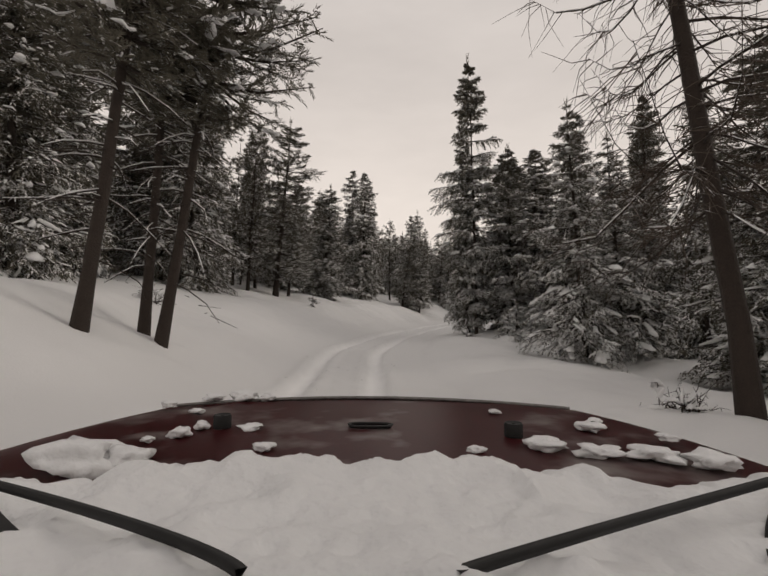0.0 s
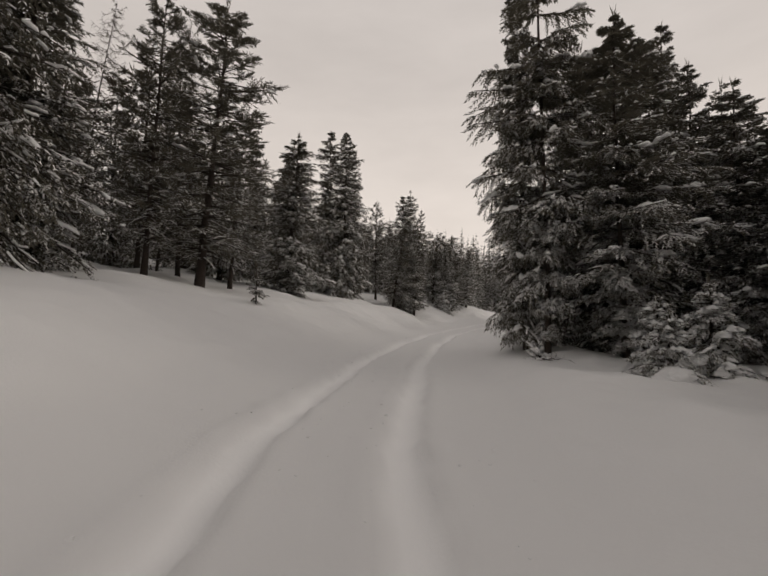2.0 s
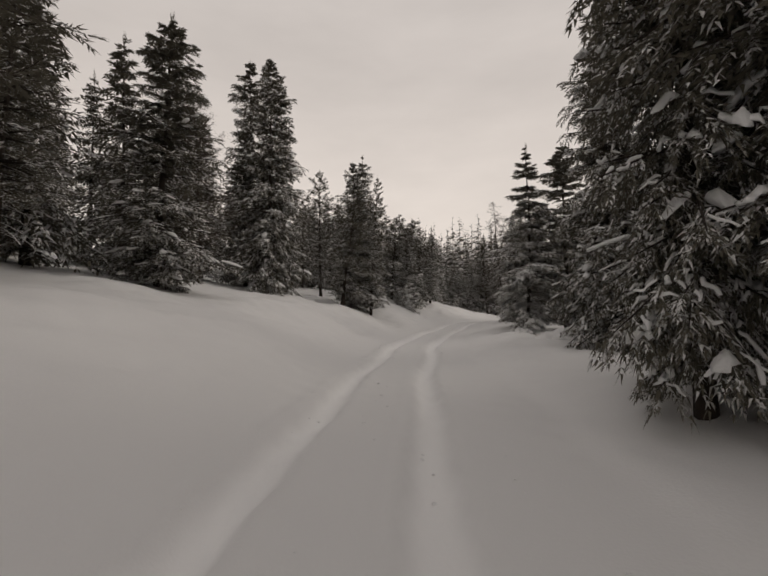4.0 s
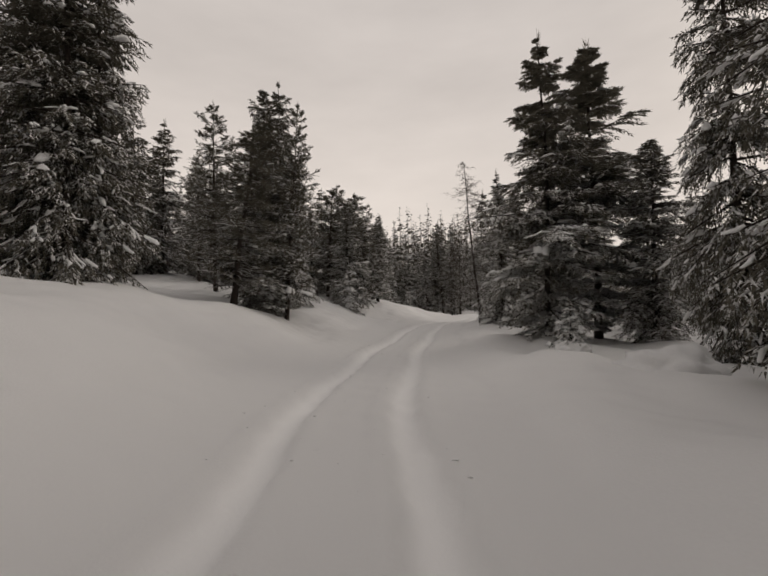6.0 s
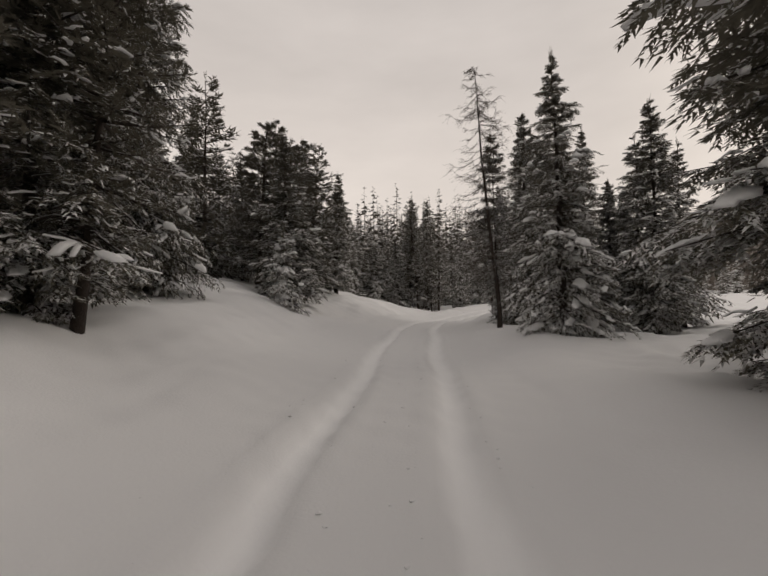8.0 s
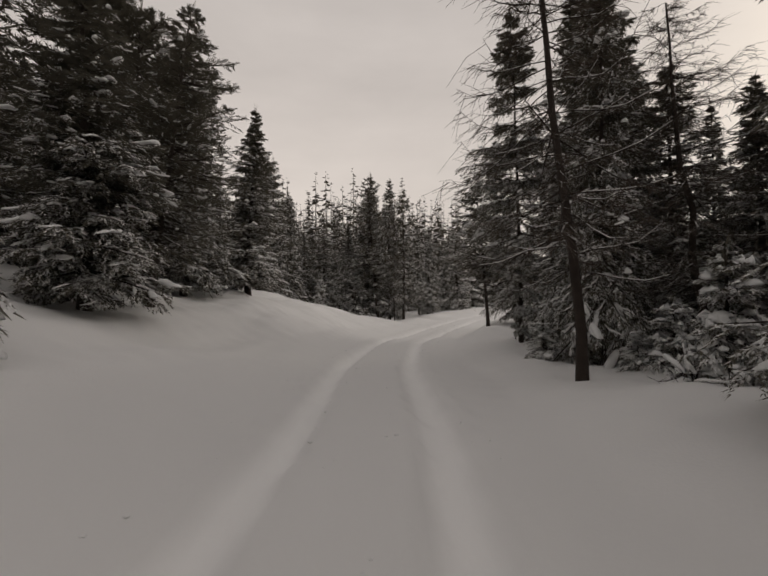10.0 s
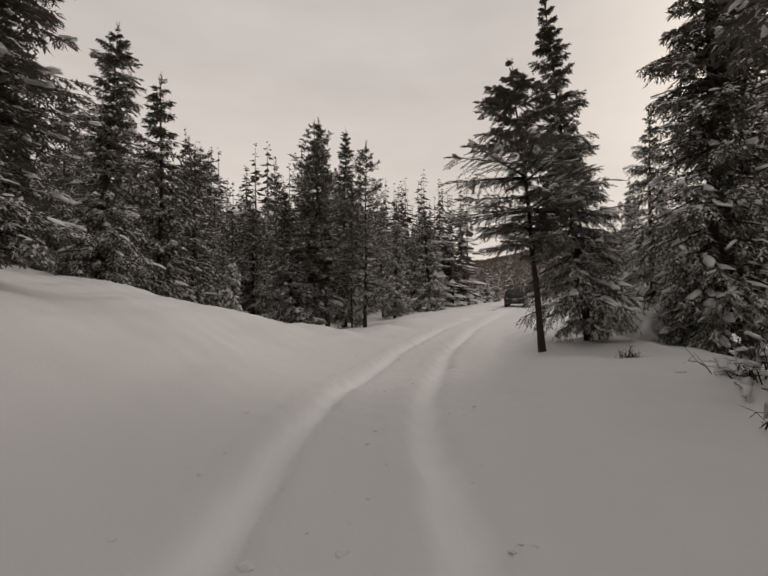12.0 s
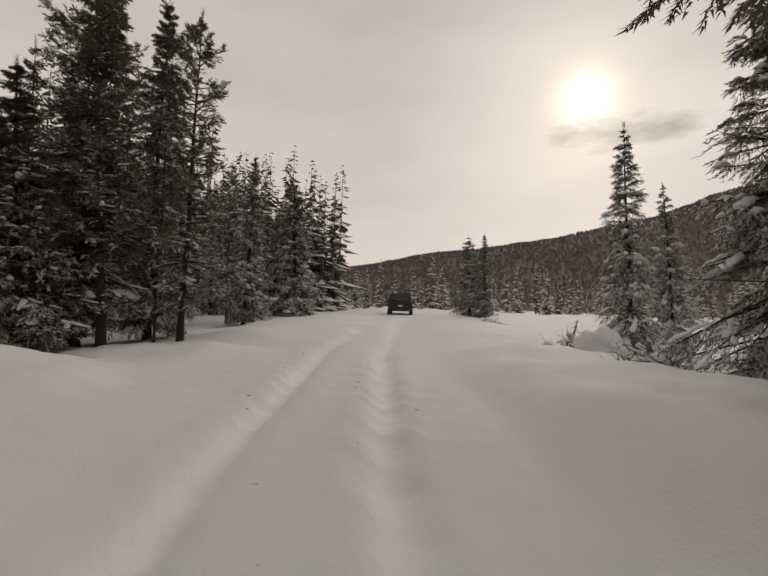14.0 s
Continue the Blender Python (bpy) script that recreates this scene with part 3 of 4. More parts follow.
def spruce(seed, grade, **more):
    return conifer(seed, "spruce_tree", R=1.45, label=SPRUCE_LABEL, trunk_r=0.11, **GRADES[grade], **more)


def pine(seed, grade, **more):
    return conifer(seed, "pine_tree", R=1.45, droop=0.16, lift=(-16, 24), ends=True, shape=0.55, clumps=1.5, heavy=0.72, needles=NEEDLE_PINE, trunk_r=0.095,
                   ragged=0.4, label=PINE_LABEL, **PINE_GRADES[grade], **more)


SPRUCES = {g: [spruce(seed + i, g, **SHAPES[i]) for i in range(4)] for g, seed in (("fine", 11), ("near", 16), ("deep", 21))}
PINES = {g: [pine(seed + i, g, bare=bare) for i, bare in enumerate(bares)] for g, seed, bares in
         (("fine", 31, (0.38, 0.16, 0.34)), ("near", 36, (0.20, 0.12)), ("deep", 41, (0.18, 0.10)))}
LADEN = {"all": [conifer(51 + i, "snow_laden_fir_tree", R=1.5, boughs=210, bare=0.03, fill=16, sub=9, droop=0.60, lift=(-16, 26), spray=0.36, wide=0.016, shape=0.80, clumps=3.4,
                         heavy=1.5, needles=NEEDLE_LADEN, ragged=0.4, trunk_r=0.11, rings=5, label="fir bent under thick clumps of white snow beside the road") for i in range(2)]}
BROAD = (dict(sub=12, wide=0.021, boughs=165, bare=0.03, droop=0.56, lift=(-14, 16), foot=0.42, hang=0.55, heavy=1.0, clumps=4.4, trunk_r=0.06, ragged=0.62),
         dict(boughs=116, bare=0.31, droop=0.24, lift=(-1, 25), foot=0.20, swell=0.22, hang=0.26, heavy=0.95, clumps=4.6, trunk_r=0.065, dead=12, ragged=0.44, sub=17, wide=0.014),
         dict(sub=12, wide=0.021, boughs=190, bare=0.03, droop=0.42, lift=(-8, 18), foot=0.06, hang=0.55, heavy=1.05, clumps=4.4, trunk_r=0.06, ragged=0.6))
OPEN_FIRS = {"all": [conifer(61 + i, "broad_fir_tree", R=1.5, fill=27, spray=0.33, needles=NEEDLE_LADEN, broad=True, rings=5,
                             label="broad fir with long uneven boughs carrying pads of snow", **more) for i, more in enumerate(BROAD)]}
LARCHES = {"all": [larch(71 + i, "larch_tree", trunk_r=(0.07, 0.06, 0.09)[i], label="bare larch with fine brown twigs and no needles") for i in range(3)]}
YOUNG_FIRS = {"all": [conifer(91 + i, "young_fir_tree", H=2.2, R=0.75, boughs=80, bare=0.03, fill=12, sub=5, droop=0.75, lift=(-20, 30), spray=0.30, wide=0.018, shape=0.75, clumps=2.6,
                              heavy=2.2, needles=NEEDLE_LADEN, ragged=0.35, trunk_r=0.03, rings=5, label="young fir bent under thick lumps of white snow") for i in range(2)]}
BASE_R = {"young_fir_tree": 0.75, "spruce_tree": 1.45, "pine_tree": 1.45, "snow_laden_fir_tree": 1.5, "larch_tree": 1.7, "broad_fir_tree": 1.6}
planted = {}


def plant(kinds, x, y, tall, radius, lean=(0.0, 0.0), which=None):
    """Stands a tree of that height and crown radius at x, y; lean: how far its top lies off its foot, in metres."""
    aside = abs(float(beside_road(np.array([x]), np.array([y]))[1][0]))
    kinds = kinds.get("all") or kinds["fine" if aside < 5.2 else "near" if aside < 9.4 else "deep"]
    n = planted.get(kinds[0].name, 0)
    planted[kinds[0].name] = n + 1
    kind = kinds[n % len(kinds) if which is None else which]
    wide = radius / BASE_R[kind.name.split(".")[0]]
    up = Vector((lean[0], lean[1], tall)).normalized()
    tilt = Vector((0, 0, 1)).rotation_difference(up).to_matrix().to_4x4()
    m = Matrix.Translation((x, y, ground_at(x, y) - 0.06)) @ tilt @ pose(0, 0, 0, 0, 0, (n * 137.5) % 360) @ Matrix.Diagonal((wide, wide, tall / (2.2 if kind.name.startswith("young") else 10.0), 1))
    if kind not in started:
        started.append(kind)
        kind.matrix_basis = m
        return kind
    kept = kind.matrix_basis.copy()
    kind.matrix_basis = Matrix.Identity(4)
    made = copy_thing(kind, m)
    kind.matrix_basis = kept
    return made


started = []


# ---- the trees beside the road ----
plant(PINES, -3.87, 5.62, 8.9, 1.35, lean=(1.30, 0.00), which=0)
plant(PINES, -3.88, 7.15, 9.7, 1.25, lean=(0.40, 0.00), which=2)
plant(PINES, -3.50, 6.95, 9.3, 1.35, lean=(1.40, 0.10), which=0)
plant(SPRUCES, -7.20, 8.50, 8.3, 1.28)
plant(SPRUCES, -8.97, 11.99, 8.8, 1.35, lean=(0.19, -0.00))
plant(SPRUCES, -8.03, 18.99, 8.5, 1.65, lean=(0.29, -0.01))
plant(SPRUCES, -9.04, 18.01, 7.9, 1.65, lean=(-0.27, 0.01))
plant(PINES, -6.80, 22.00, 8.7, 1.25, lean=(0.30, -0.01), which=1)
plant(PINES, -5.78, 23.55, 9.6, 2.15, lean=(0.95, -0.02), which=1)
plant(LARCHES, -11.42, 26.02, 10.4, 1.26, lean=(1.45, -0.03), which=1)
plant(LARCHES, -8.97, 27.51, 10.9, 1.36, lean=(1.22, -0.03), which=1)
plant(PINES, -5.83, 26.96, 7.0, 1.25, lean=(0.65, -0.01))
plant(SPRUCES, -4.25, 30.93, 8.1, 1.65, lean=(0.28, -0.01))
plant(SPRUCES, -1.90, 39.00, 11.3, 1.55, which=2)
plant(SPRUCES, -2.90, 40.60, 11.8, 1.60, which=2)
plant(SPRUCES, 9.18, 21.17, 8.8, 1.41, lean=(-0.31, 0.01))
plant(SPRUCES, 9.55, 20.15, 7.6, 1.51, lean=(-0.28, 0.01))
plant(SPRUCES, -7.10, 16.40, 10.5, 1.35, which=2)
plant(LARCHES, -9.30, 19.51, 9.2, 1.63, lean=(-0.47, 0.01), which=1)
plant(SPRUCES, 6.19, 22.12, 9.4, 1.79)
plant(SPRUCES, 7.09, 21.03, 9.2, 1.70)
plant(YOUNG_FIRS, 5.25, 17.46, 1.5, 0.69)
plant(YOUNG_FIRS, 5.78, 16.83, 1.7, 0.75)
plant(SPRUCES, 9.56, 59.30, 8.2, 1.28)
plant(OPEN_FIRS, 4.22, 20.21, 13.2, 1.86, lean=(-0.30, 0.00), which=2)
plant(SPRUCES, 4.10, 21.35, 11.0, 1.10, lean=(-0.40, 0.00), which=3)
plant(OPEN_FIRS, 5.71, 19.21, 8.5, 1.92, lean=(-0.39, 0.00), which=2)
plant(SPRUCES, 8.31, 22.69, 8.9, 1.79)
plant(SPRUCES, 9.98, 23.69, 9.4, 1.88)
plant(SPRUCES, 11.77, 25.99, 13.4, 1.54, lean=(-0.21, 0.00))
plant(LADEN, 5.22, 11.51, 6.9, 1.25, lean=(-0.45, 0.00))
plant(LADEN, 6.57, 12.21, 6.3, 1.13, lean=(-0.36, 0.00))
plant(SPRUCES, 13.91, 25.65, 10.8, 1.55, lean=(-0.30, 0.01))
plant(SPRUCES, 11.76, 19.68, 10.8, 1.79, lean=(-0.29, 0.01))
plant(LARCHES, 3.73, 4.55, 13.5, 1.90, lean=(-2.30, 0.00), which=2)
plant(SPRUCES, 9.88, 16.05, 9.0, 1.20, lean=(-0.18, 0.00))
plant(SPRUCES, 9.54, 13.05, 8.7, 1.14, lean=(-0.16, 0.00))
plant(SPRUCES, 9.20, 29.95, 11.2, 1.50, which=2)
plant(SPRUCES, 12.00, 33.50, 12.0, 1.15, lean=(-0.24, 0.06), which=2)
plant(SPRUCES, -1.45, 39.70, 10.8, 1.10, which=0)
plant(OPEN_FIRS, 10.88, 38.45, 9.4, 2.25, lean=(0.15, 0.04), which=0)
plant(OPEN_FIRS, 13.45, 39.25, 10.3, 2.95, lean=(0.16, 0.04), which=2)
plant(SPRUCES, 14.60, 38.10, 6.6, 1.50)
plant(LARCHES, 14.13, 48.76, 9.4, 1.70, lean=(-0.50, 0.29), which=0)
plant(LADEN, 13.29, 44.88, 7.2, 1.35)
plant(SPRUCES, 16.27, 49.98, 8.2, 0.95)
plant(SPRUCES, 19.30, 48.91, 5.6, 1.20)
plant(SPRUCES, 19.13, 47.38, 7.0, 1.21)
plant(PINES, 3.45, 43.20, 8.6, 1.10, lean=(0.70, 1.00), which=1)
plant(SPRUCES, 3.70, 47.90, 10.4, 1.35, which=0)
plant(SPRUCES, 2.75, 43.75, 7.4, 1.60, which=0)
plant(SPRUCES, 2.83, 47.50, 9.8, 1.40, which=2)
plant(PINES, 1.71, 41.74, 6.2, 1.50, lean=(0.85, 0.10), which=1)
plant(PINES, 0.65, 48.60, 8.9, 1.35)
plant(SPRUCES, -4.42, 55.82, 9.8, 1.80)
plant(SPRUCES, -4.80, 53.10, 8.6, 1.45)
plant(SPRUCES, -6.20, 54.60, 9.0, 1.50)
plant(SPRUCES, -3.35, 57.57, 9.9, 1.80, lean=(0.23, -0.07))
plant(PINES, 6.98, 56.43, 7.4, 1.79, lean=(0.35, -0.12))
plant(PINES, 8.77, 54.80, 7.0, 1.35, lean=(1.00, 0.60), which=1)
plant(YOUNG_FIRS, 7.15, 49.80, 2.3, 0.70)
plant(PINES, 7.85, 57.40, 7.9, 1.60)
plant(SPRUCES, 7.85, 53.55, 6.6, 1.40)
plant(PINES, 8.45, 56.54, 7.1, 1.50)
plant(PINES, 9.16, 59.80, 8.3, 2.10, lean=(0.55, -0.12), which=1)
plant(SPRUCES, 11.80, 61.20, 7.2, 1.45, lean=(0.35, 0.30), which=1)
plant(SPRUCES, 15.20, 72.30, 9.9, 1.75, which=1)
plant(SPRUCES, 13.14, 67.50, 7.7, 1.15, lean=(0.40, 0.10), which=0)
plant(SPRUCES, 16.53, 73.83, 8.3, 1.25, which=3)
plant(SPRUCES, 17.80, 79.20, 10.4, 1.45)
plant(SPRUCES, 22.01, 78.97, 10.2, 1.20)
plant(SPRUCES, 22.43, 74.40, 11.2, 1.85, lean=(0.25, -0.17), which=1)
plant(PINES, 24.41, 72.39, 9.5, 1.30, lean=(0.18, -0.13))
plant(LARCHES, 23.87, 72.77, 9.5, 0.89, lean=(0.13, -0.09), which=1)
plant(YOUNG_FIRS, 17.10, 68.96, 2.4, 0.55)
plant(SPRUCES, 18.13, 84.14, 12.4, 1.95, lean=(-0.23, 0.16))
plant(SPRUCES, 19.68, 85.50, 12.3, 1.75, lean=(-0.23, 0.16))
plant(SPRUCES, 13.37, 71.00, 7.4, 1.35, which=3)
plant(SPRUCES, 30.38, 78.77, 8.2, 1.18, lean=(0.14, -0.17))
plant(SPRUCES, 37.12, 83.19, 9.3, 1.89, lean=(-0.29, 0.34))
plant(SPRUCES, 45.31, 74.96, 5.6, 1.05, lean=(-0.14, 0.17))
plant(SPRUCES, 46.00, 74.15, 5.9, 1.05, lean=(-0.13, 0.16))
plant(LADEN, 31.60, 62.57, 6.1, 0.96, lean=(-0.16, 0.19))
plant(LADEN, 32.93, 61.76, 4.7, 0.80, lean=(-0.20, 0.24))
plant(LADEN, 27.24, 59.83, 7.1, 1.17)
plant(SPRUCES, 21.01, 73.55, 7.2, 1.50, lean=(-0.20, 0.24), which=1)
plant(SPRUCES, 24.51, 74.84, 11.0, 1.58, lean=(0.16, -0.19))
plant(PINES, 22.69, 73.13, 10.6, 1.58, lean=(-0.36, 0.42))
plant(LARCHES, -4.36, 36.23, 8.4, 1.83, lean=(-0.19, 0.05), which=1)
plant(SPRUCES, -6.07, 40.84, 9.4, 1.93)
plant(OPEN_FIRS, 20.94, 58.90, 6.45, 1.60, lean=(-0.05, 0.60), which=1)
plant(SPRUCES, 22.55, 58.90, 8.1, 1.15, lean=(-0.65, 0.40), which=1)
plant(SPRUCES, 25.19, 57.50, 11.9, 1.71, lean=(-0.14, 0.09))
plant(SPRUCES, 26.82, 57.43, 11.7, 1.91)
plant(OPEN_FIRS, 16.95, 52.85, 8.7, 1.36, which=2)
plant(SPRUCES, 17.30, 51.30, 8.2, 1.25, which=3)
plant(SPRUCES, 18.95, 52.71, 9.0, 1.35)
plant(LARCHES, 17.63, 48.81, 6.8, 2.11, lean=(-0.73, 0.36), which=1)
plant(SPRUCES, 18.88, 50.31, 6.5, 1.19)
plant(YOUNG_FIRS, 15.04, 47.42, 1.7, 0.65)
plant(YOUNG_FIRS, 15.43, 48.79, 0.7, 0.37)
plant(YOUNG_FIRS, 15.50, 48.31, 1.1, 0.48)
plant(YOUNG_FIRS, 15.22, 50.45, 0.8, 0.40)
plant(YOUNG_FIRS, 15.90, 50.34, 0.8, 0.40)
plant(SPRUCES, 18.38, 51.35, 8.3, 1.41)
plant(SPRUCES, 20.98, 49.61, 5.6, 1.25)
plant(SPRUCES, 20.44, 52.24, 8.2, 1.41)
plant(SPRUCES, 21.49, 50.71, 6.5, 1.03)


def scatter(count, box, seed, keep):
    rng = np.random.RandomState(seed)
    spots = []
    while len(spots) < count:
        x, y = rng.uniform(box[0], box[1]), rng.uniform(box[2], box[3])
        if keep(x, y) and all((x - a) ** 2 + (y - b) ** 2 > 1.9 for a, b in spots):
            spots.append((x, y))
    return spots


def off(x, y):
    along, aside, _ = beside_road(np.array([x]), np.array([y]))
    return float(along[0]), float(aside[0])


# ---- trees deeper in the wood, behind the first rows ----
def left_wood(x, y):
    s, a = off(x, y)
    return -2 < s < 98 and -26 < a < -8.5 and not (-2 < x < 5 and 40 < y < 50) and not (-12.5 < x < -5 and 19 < y < 31)


def right_wood(x, y):
    s, a = off(x, y)
    return -2 < s < 56 and 6.0 < a < 22 and not (x > 24 and y > 54)


rng = np.random.RandomState(4)
for x, y in scatter(165, (-26, 40, -2, 118), 1, left_wood):
    if 12.9 < x < 18.6 and 68.5 < y < 74:
        continue
    plant(PINES if rng.rand() < 0.3 else SPRUCES, x, y, rng.uniform(8.5, 11.5) if 12 < y < 33 else rng.uniform(7.4, 9.8) if y < 60 else rng.uniform(7.0, 9.2), rng.uniform(1.1, 1.7))
for x, y in scatter(62, (6, 34, -2, 60), 2, right_wood):
    plant(SPRUCES, x, y, rng.uniform(6.0, 8.5), rng.uniform(1.1, 1.6))


# ---- far woods and hills ----
def far_wood(spots, tall, seed, label, material_):
    """Many small conifers joined into one stand: stem, tiers of boughs with gaps, uneven tops."""
    rng = np.random.RandomState(seed)
    parts = []
    for x, y in spots:
        H = rng.uniform(*tall)
        R = H * rng.uniform(0.13, 0.20)
        m = 76
        q = np.clip(0.06 + 0.94 * rng.uniform(0, 1, m) ** 1.1, 0, 0.99)
        phi = np.arange(m) * 2.4 + rng.normal(0, 0.3, m)
        L = R * (1 - q) ** 0.8 * rng.uniform(0.6, 1.25, m) + 0.2
        foot = np.array([x, y, ground_at(x, y) - 0.1])
        start = foot + np.stack([0 * q, 0 * q, q * H], -1)
        tip = start + np.stack([np.cos(phi) * L, np.sin(phi) * L, -0.28 * L], -1)
        parts.append(wedges(start, tip, L * 0.27 + 0.05, L * 0.10 + 0.04))
        (tv, tf), _ = stem(rng, H, H * 0.012, 4, 3, 0.004)
        parts.append((tv + foot, tf))
    ob = new("far_woods", raw_mesh("far_woods", *join(parts), [material_]))
    return tagged(ob, label, "woods", kind="stuff")


def ahead_wood(x, y):
    s, a = off(x, y)
    return abs(a) > 9 and (x < 38 + 0.35 * (y - 80) or (x < 61 and y > 92 and x - 61 < y - 104)) and y > 96 and x > -30


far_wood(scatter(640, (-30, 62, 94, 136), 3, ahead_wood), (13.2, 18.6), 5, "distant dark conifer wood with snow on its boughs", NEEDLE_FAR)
rng = np.random.RandomState(8)
belt = []
for i in range(150):
    a, r = radians(rng.uniform(44, 118)), rng.uniform(62, 130)
    belt.append((18.6 + math.sin(a) * r, 60 + math.cos(a) * r))
far_wood([p for p in belt if abs(off(*p)[1]) > 7], (5.0, 9.5), 6, "far belt of conifers across the snowy clearing", NEEDLE_FAR)


def crest(a):
    """How high the ridge stands over the horizon, in degrees, at a bearing from north in degrees."""
    return np.interp(a, [20, 45, 50, 58, 67, 76, 89, 100, 125, 160], [2.5, 4.5, 5.5, 6.7, 7.8, 9.0, 12.2, 12.8, 10.5, 6.0])


def hill_at(a, u):
    """A place on the hill: bearing a in degrees, u from foot 0 to crest 1 and over to 1.3."""
    r = 420 + 980 * u
    rise = 1400 * np.tan(np.radians(crest(a))) * (1 + 0.012 * np.sin(a * 0.6) + 0.004 * np.sin(a * 1.9 + 1))
    h = rise * np.where(u < 1, np.sin(np.clip(u, 0, 1) * math.pi / 2) ** 1.5, 1 - (u - 1) * 0.6) + 3.0 * np.sin(a * 0.35 + u * 9) * u
    return 20 + np.sin(np.radians(a)) * r, 60 + np.cos(np.radians(a)) * r, h - 2.0


ga, gu = np.meshgrid(np.linspace(15, 165, 160), np.linspace(0, 1.35, 24))
hx, hy, hz = hill_at(ga.ravel(), gu.ravel())
i = (np.arange(23)[:, None] * 160 + np.arange(159)[None]).ravel()
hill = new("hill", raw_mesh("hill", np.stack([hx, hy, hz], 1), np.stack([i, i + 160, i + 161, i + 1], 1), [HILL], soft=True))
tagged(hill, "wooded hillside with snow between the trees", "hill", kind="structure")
rng = np.random.RandomState(12)
n = 26000
ta, tu = rng.uniform(18, 150, n), rng.uniform(0.0, 1.06, n) ** 0.8
tx, ty, tz = hill_at(ta, tu)
foot = np.stack([tx, ty, tz - 1], 1)
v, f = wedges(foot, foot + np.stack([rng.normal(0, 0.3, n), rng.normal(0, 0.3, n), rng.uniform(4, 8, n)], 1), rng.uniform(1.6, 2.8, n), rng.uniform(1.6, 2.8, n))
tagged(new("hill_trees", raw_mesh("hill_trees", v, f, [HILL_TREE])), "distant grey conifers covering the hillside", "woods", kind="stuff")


for x, y, h in ((-14.2, 24.0, 9.0), (-9.6, 31.8, 9.0), (-7.4, 30.6, 9.0), (-13.6, 29.6, 9.0)):
    plant(SPRUCES, x, y, h, 1.5)
plant(PINES, -10.9, 21.2, 9.5, 1.4)
plant(PINES, -7.9, 27.0, 10.0, 1.3)
plant(PINES, -8.8, 25.6, 8.8, 1.3, lean=(0.4, 0.0))
plant(SPRUCES, -11.2, 28.2, 8.6, 1.4)


# ---- small growth and heaps beside the road ----
def shrub(x, y, size, seed, snowy=0.5, label="leafless brush poking out of the snow beside the road"):
    """A tuft of thin bent stems with snow caught on it."""
    rng = np.random.RandomState(seed)
    n = 34
    a, up = rng.uniform(0, 6.28, n), rng.uniform(0.15, 1.0, n)
    foot = np.stack([rng.normal(0, 0.16, n) * size, rng.normal(0, 0.16, n) * size, np.full(n, -0.05)], -1)
    d = np.stack([np.cos(a) * (1.1 - up), np.sin(a) * (1.1 - up), up], -1) * (size * rng.uniform(0.5, 1.0, n))[:, None]
    s = np.linspace(0, 1, 4)
    rows = foot[:, None] + d[:, None] * s[None, :, None] + rng.normal(0, 0.05 * size, (n, 4, 3)) * s[None, :, None] + np.array([0, 0, -0.25]) * size * (s ** 2)[None, :, None]
    b = np.repeat(np.arange(n), 4)
    p0 = rows[b, rng.randint(1, 4, len(b))]
    p1 = p0 + rng.normal(0, 0.14 * size, (len(b), 3))
    wood = join([sticks(rows, 0.009 * np.array([1, 0.8, 0.55, 0.3])[None] * np.ones((n, 1))), sticks(np.stack([p0, p1], 1), np.array([[0.004, 0.002]]) * np.ones((len(b), 1)))])
    root = empty("shrub", x, y, ground_at(x, y))
    tagged(hold(new("twig_tuft", raw_mesh("twig_tuft", *wood, [BARK])), root), kind="stuff")
    pick = rng.permutation(n)[: int(n * snowy)]
    if len(pick):
        line = rows[pick][:, 1:] + np.array([0, 0, 0.02])
        w = size * rng.uniform(0.05, 0.13, len(pick))
        tagged(hold(new("snow", raw_mesh("snow", *lumps(line, w, w * 0.8, rng), [SNOW_LUMP], soft=True)), root), "white snow caught on the stems", kind="stuff")
    return tagged(root, label, "shrub", "brush beside the road")


def mound(name, x, y, wide, tall, seed, label, category="snow mound"):
    """A lumpy heap of snow, steeper on one side."""
    rng = np.random.RandomState(seed)
    bm = bmesh.new()
    bmesh.ops.create_icosphere(bm, subdivisions=4, radius=1.0)
    shift = Vector(rng.uniform(0, 50, 3))
    for v in bm.verts:
        w = 1 + 0.45 * noise.noise(v.co * 1.3 + shift) + 0.22 * noise.noise(v.co * 3.4 + shift) + 0.07 * noise.noise(v.co * 9 + shift)
        v.co = Vector((v.co.x * wide * w, v.co.y * wide * w * 0.8, max(v.co.z, -0.35) * tall * w))
    for f in bm.faces:
        f.smooth = True
    me = bpy.data.meshes.new(name)
    bm.to_mesh(me)
    bm.free()
    me.materials.append(SNOW_LUMP)
    ob = new(name, me)
    ob.matrix_world = pose(x, y, ground_at(x, y), 0, 0, rng.uniform(0, 360))
    return tagged(ob, label, category, "snow heaps beside the road")


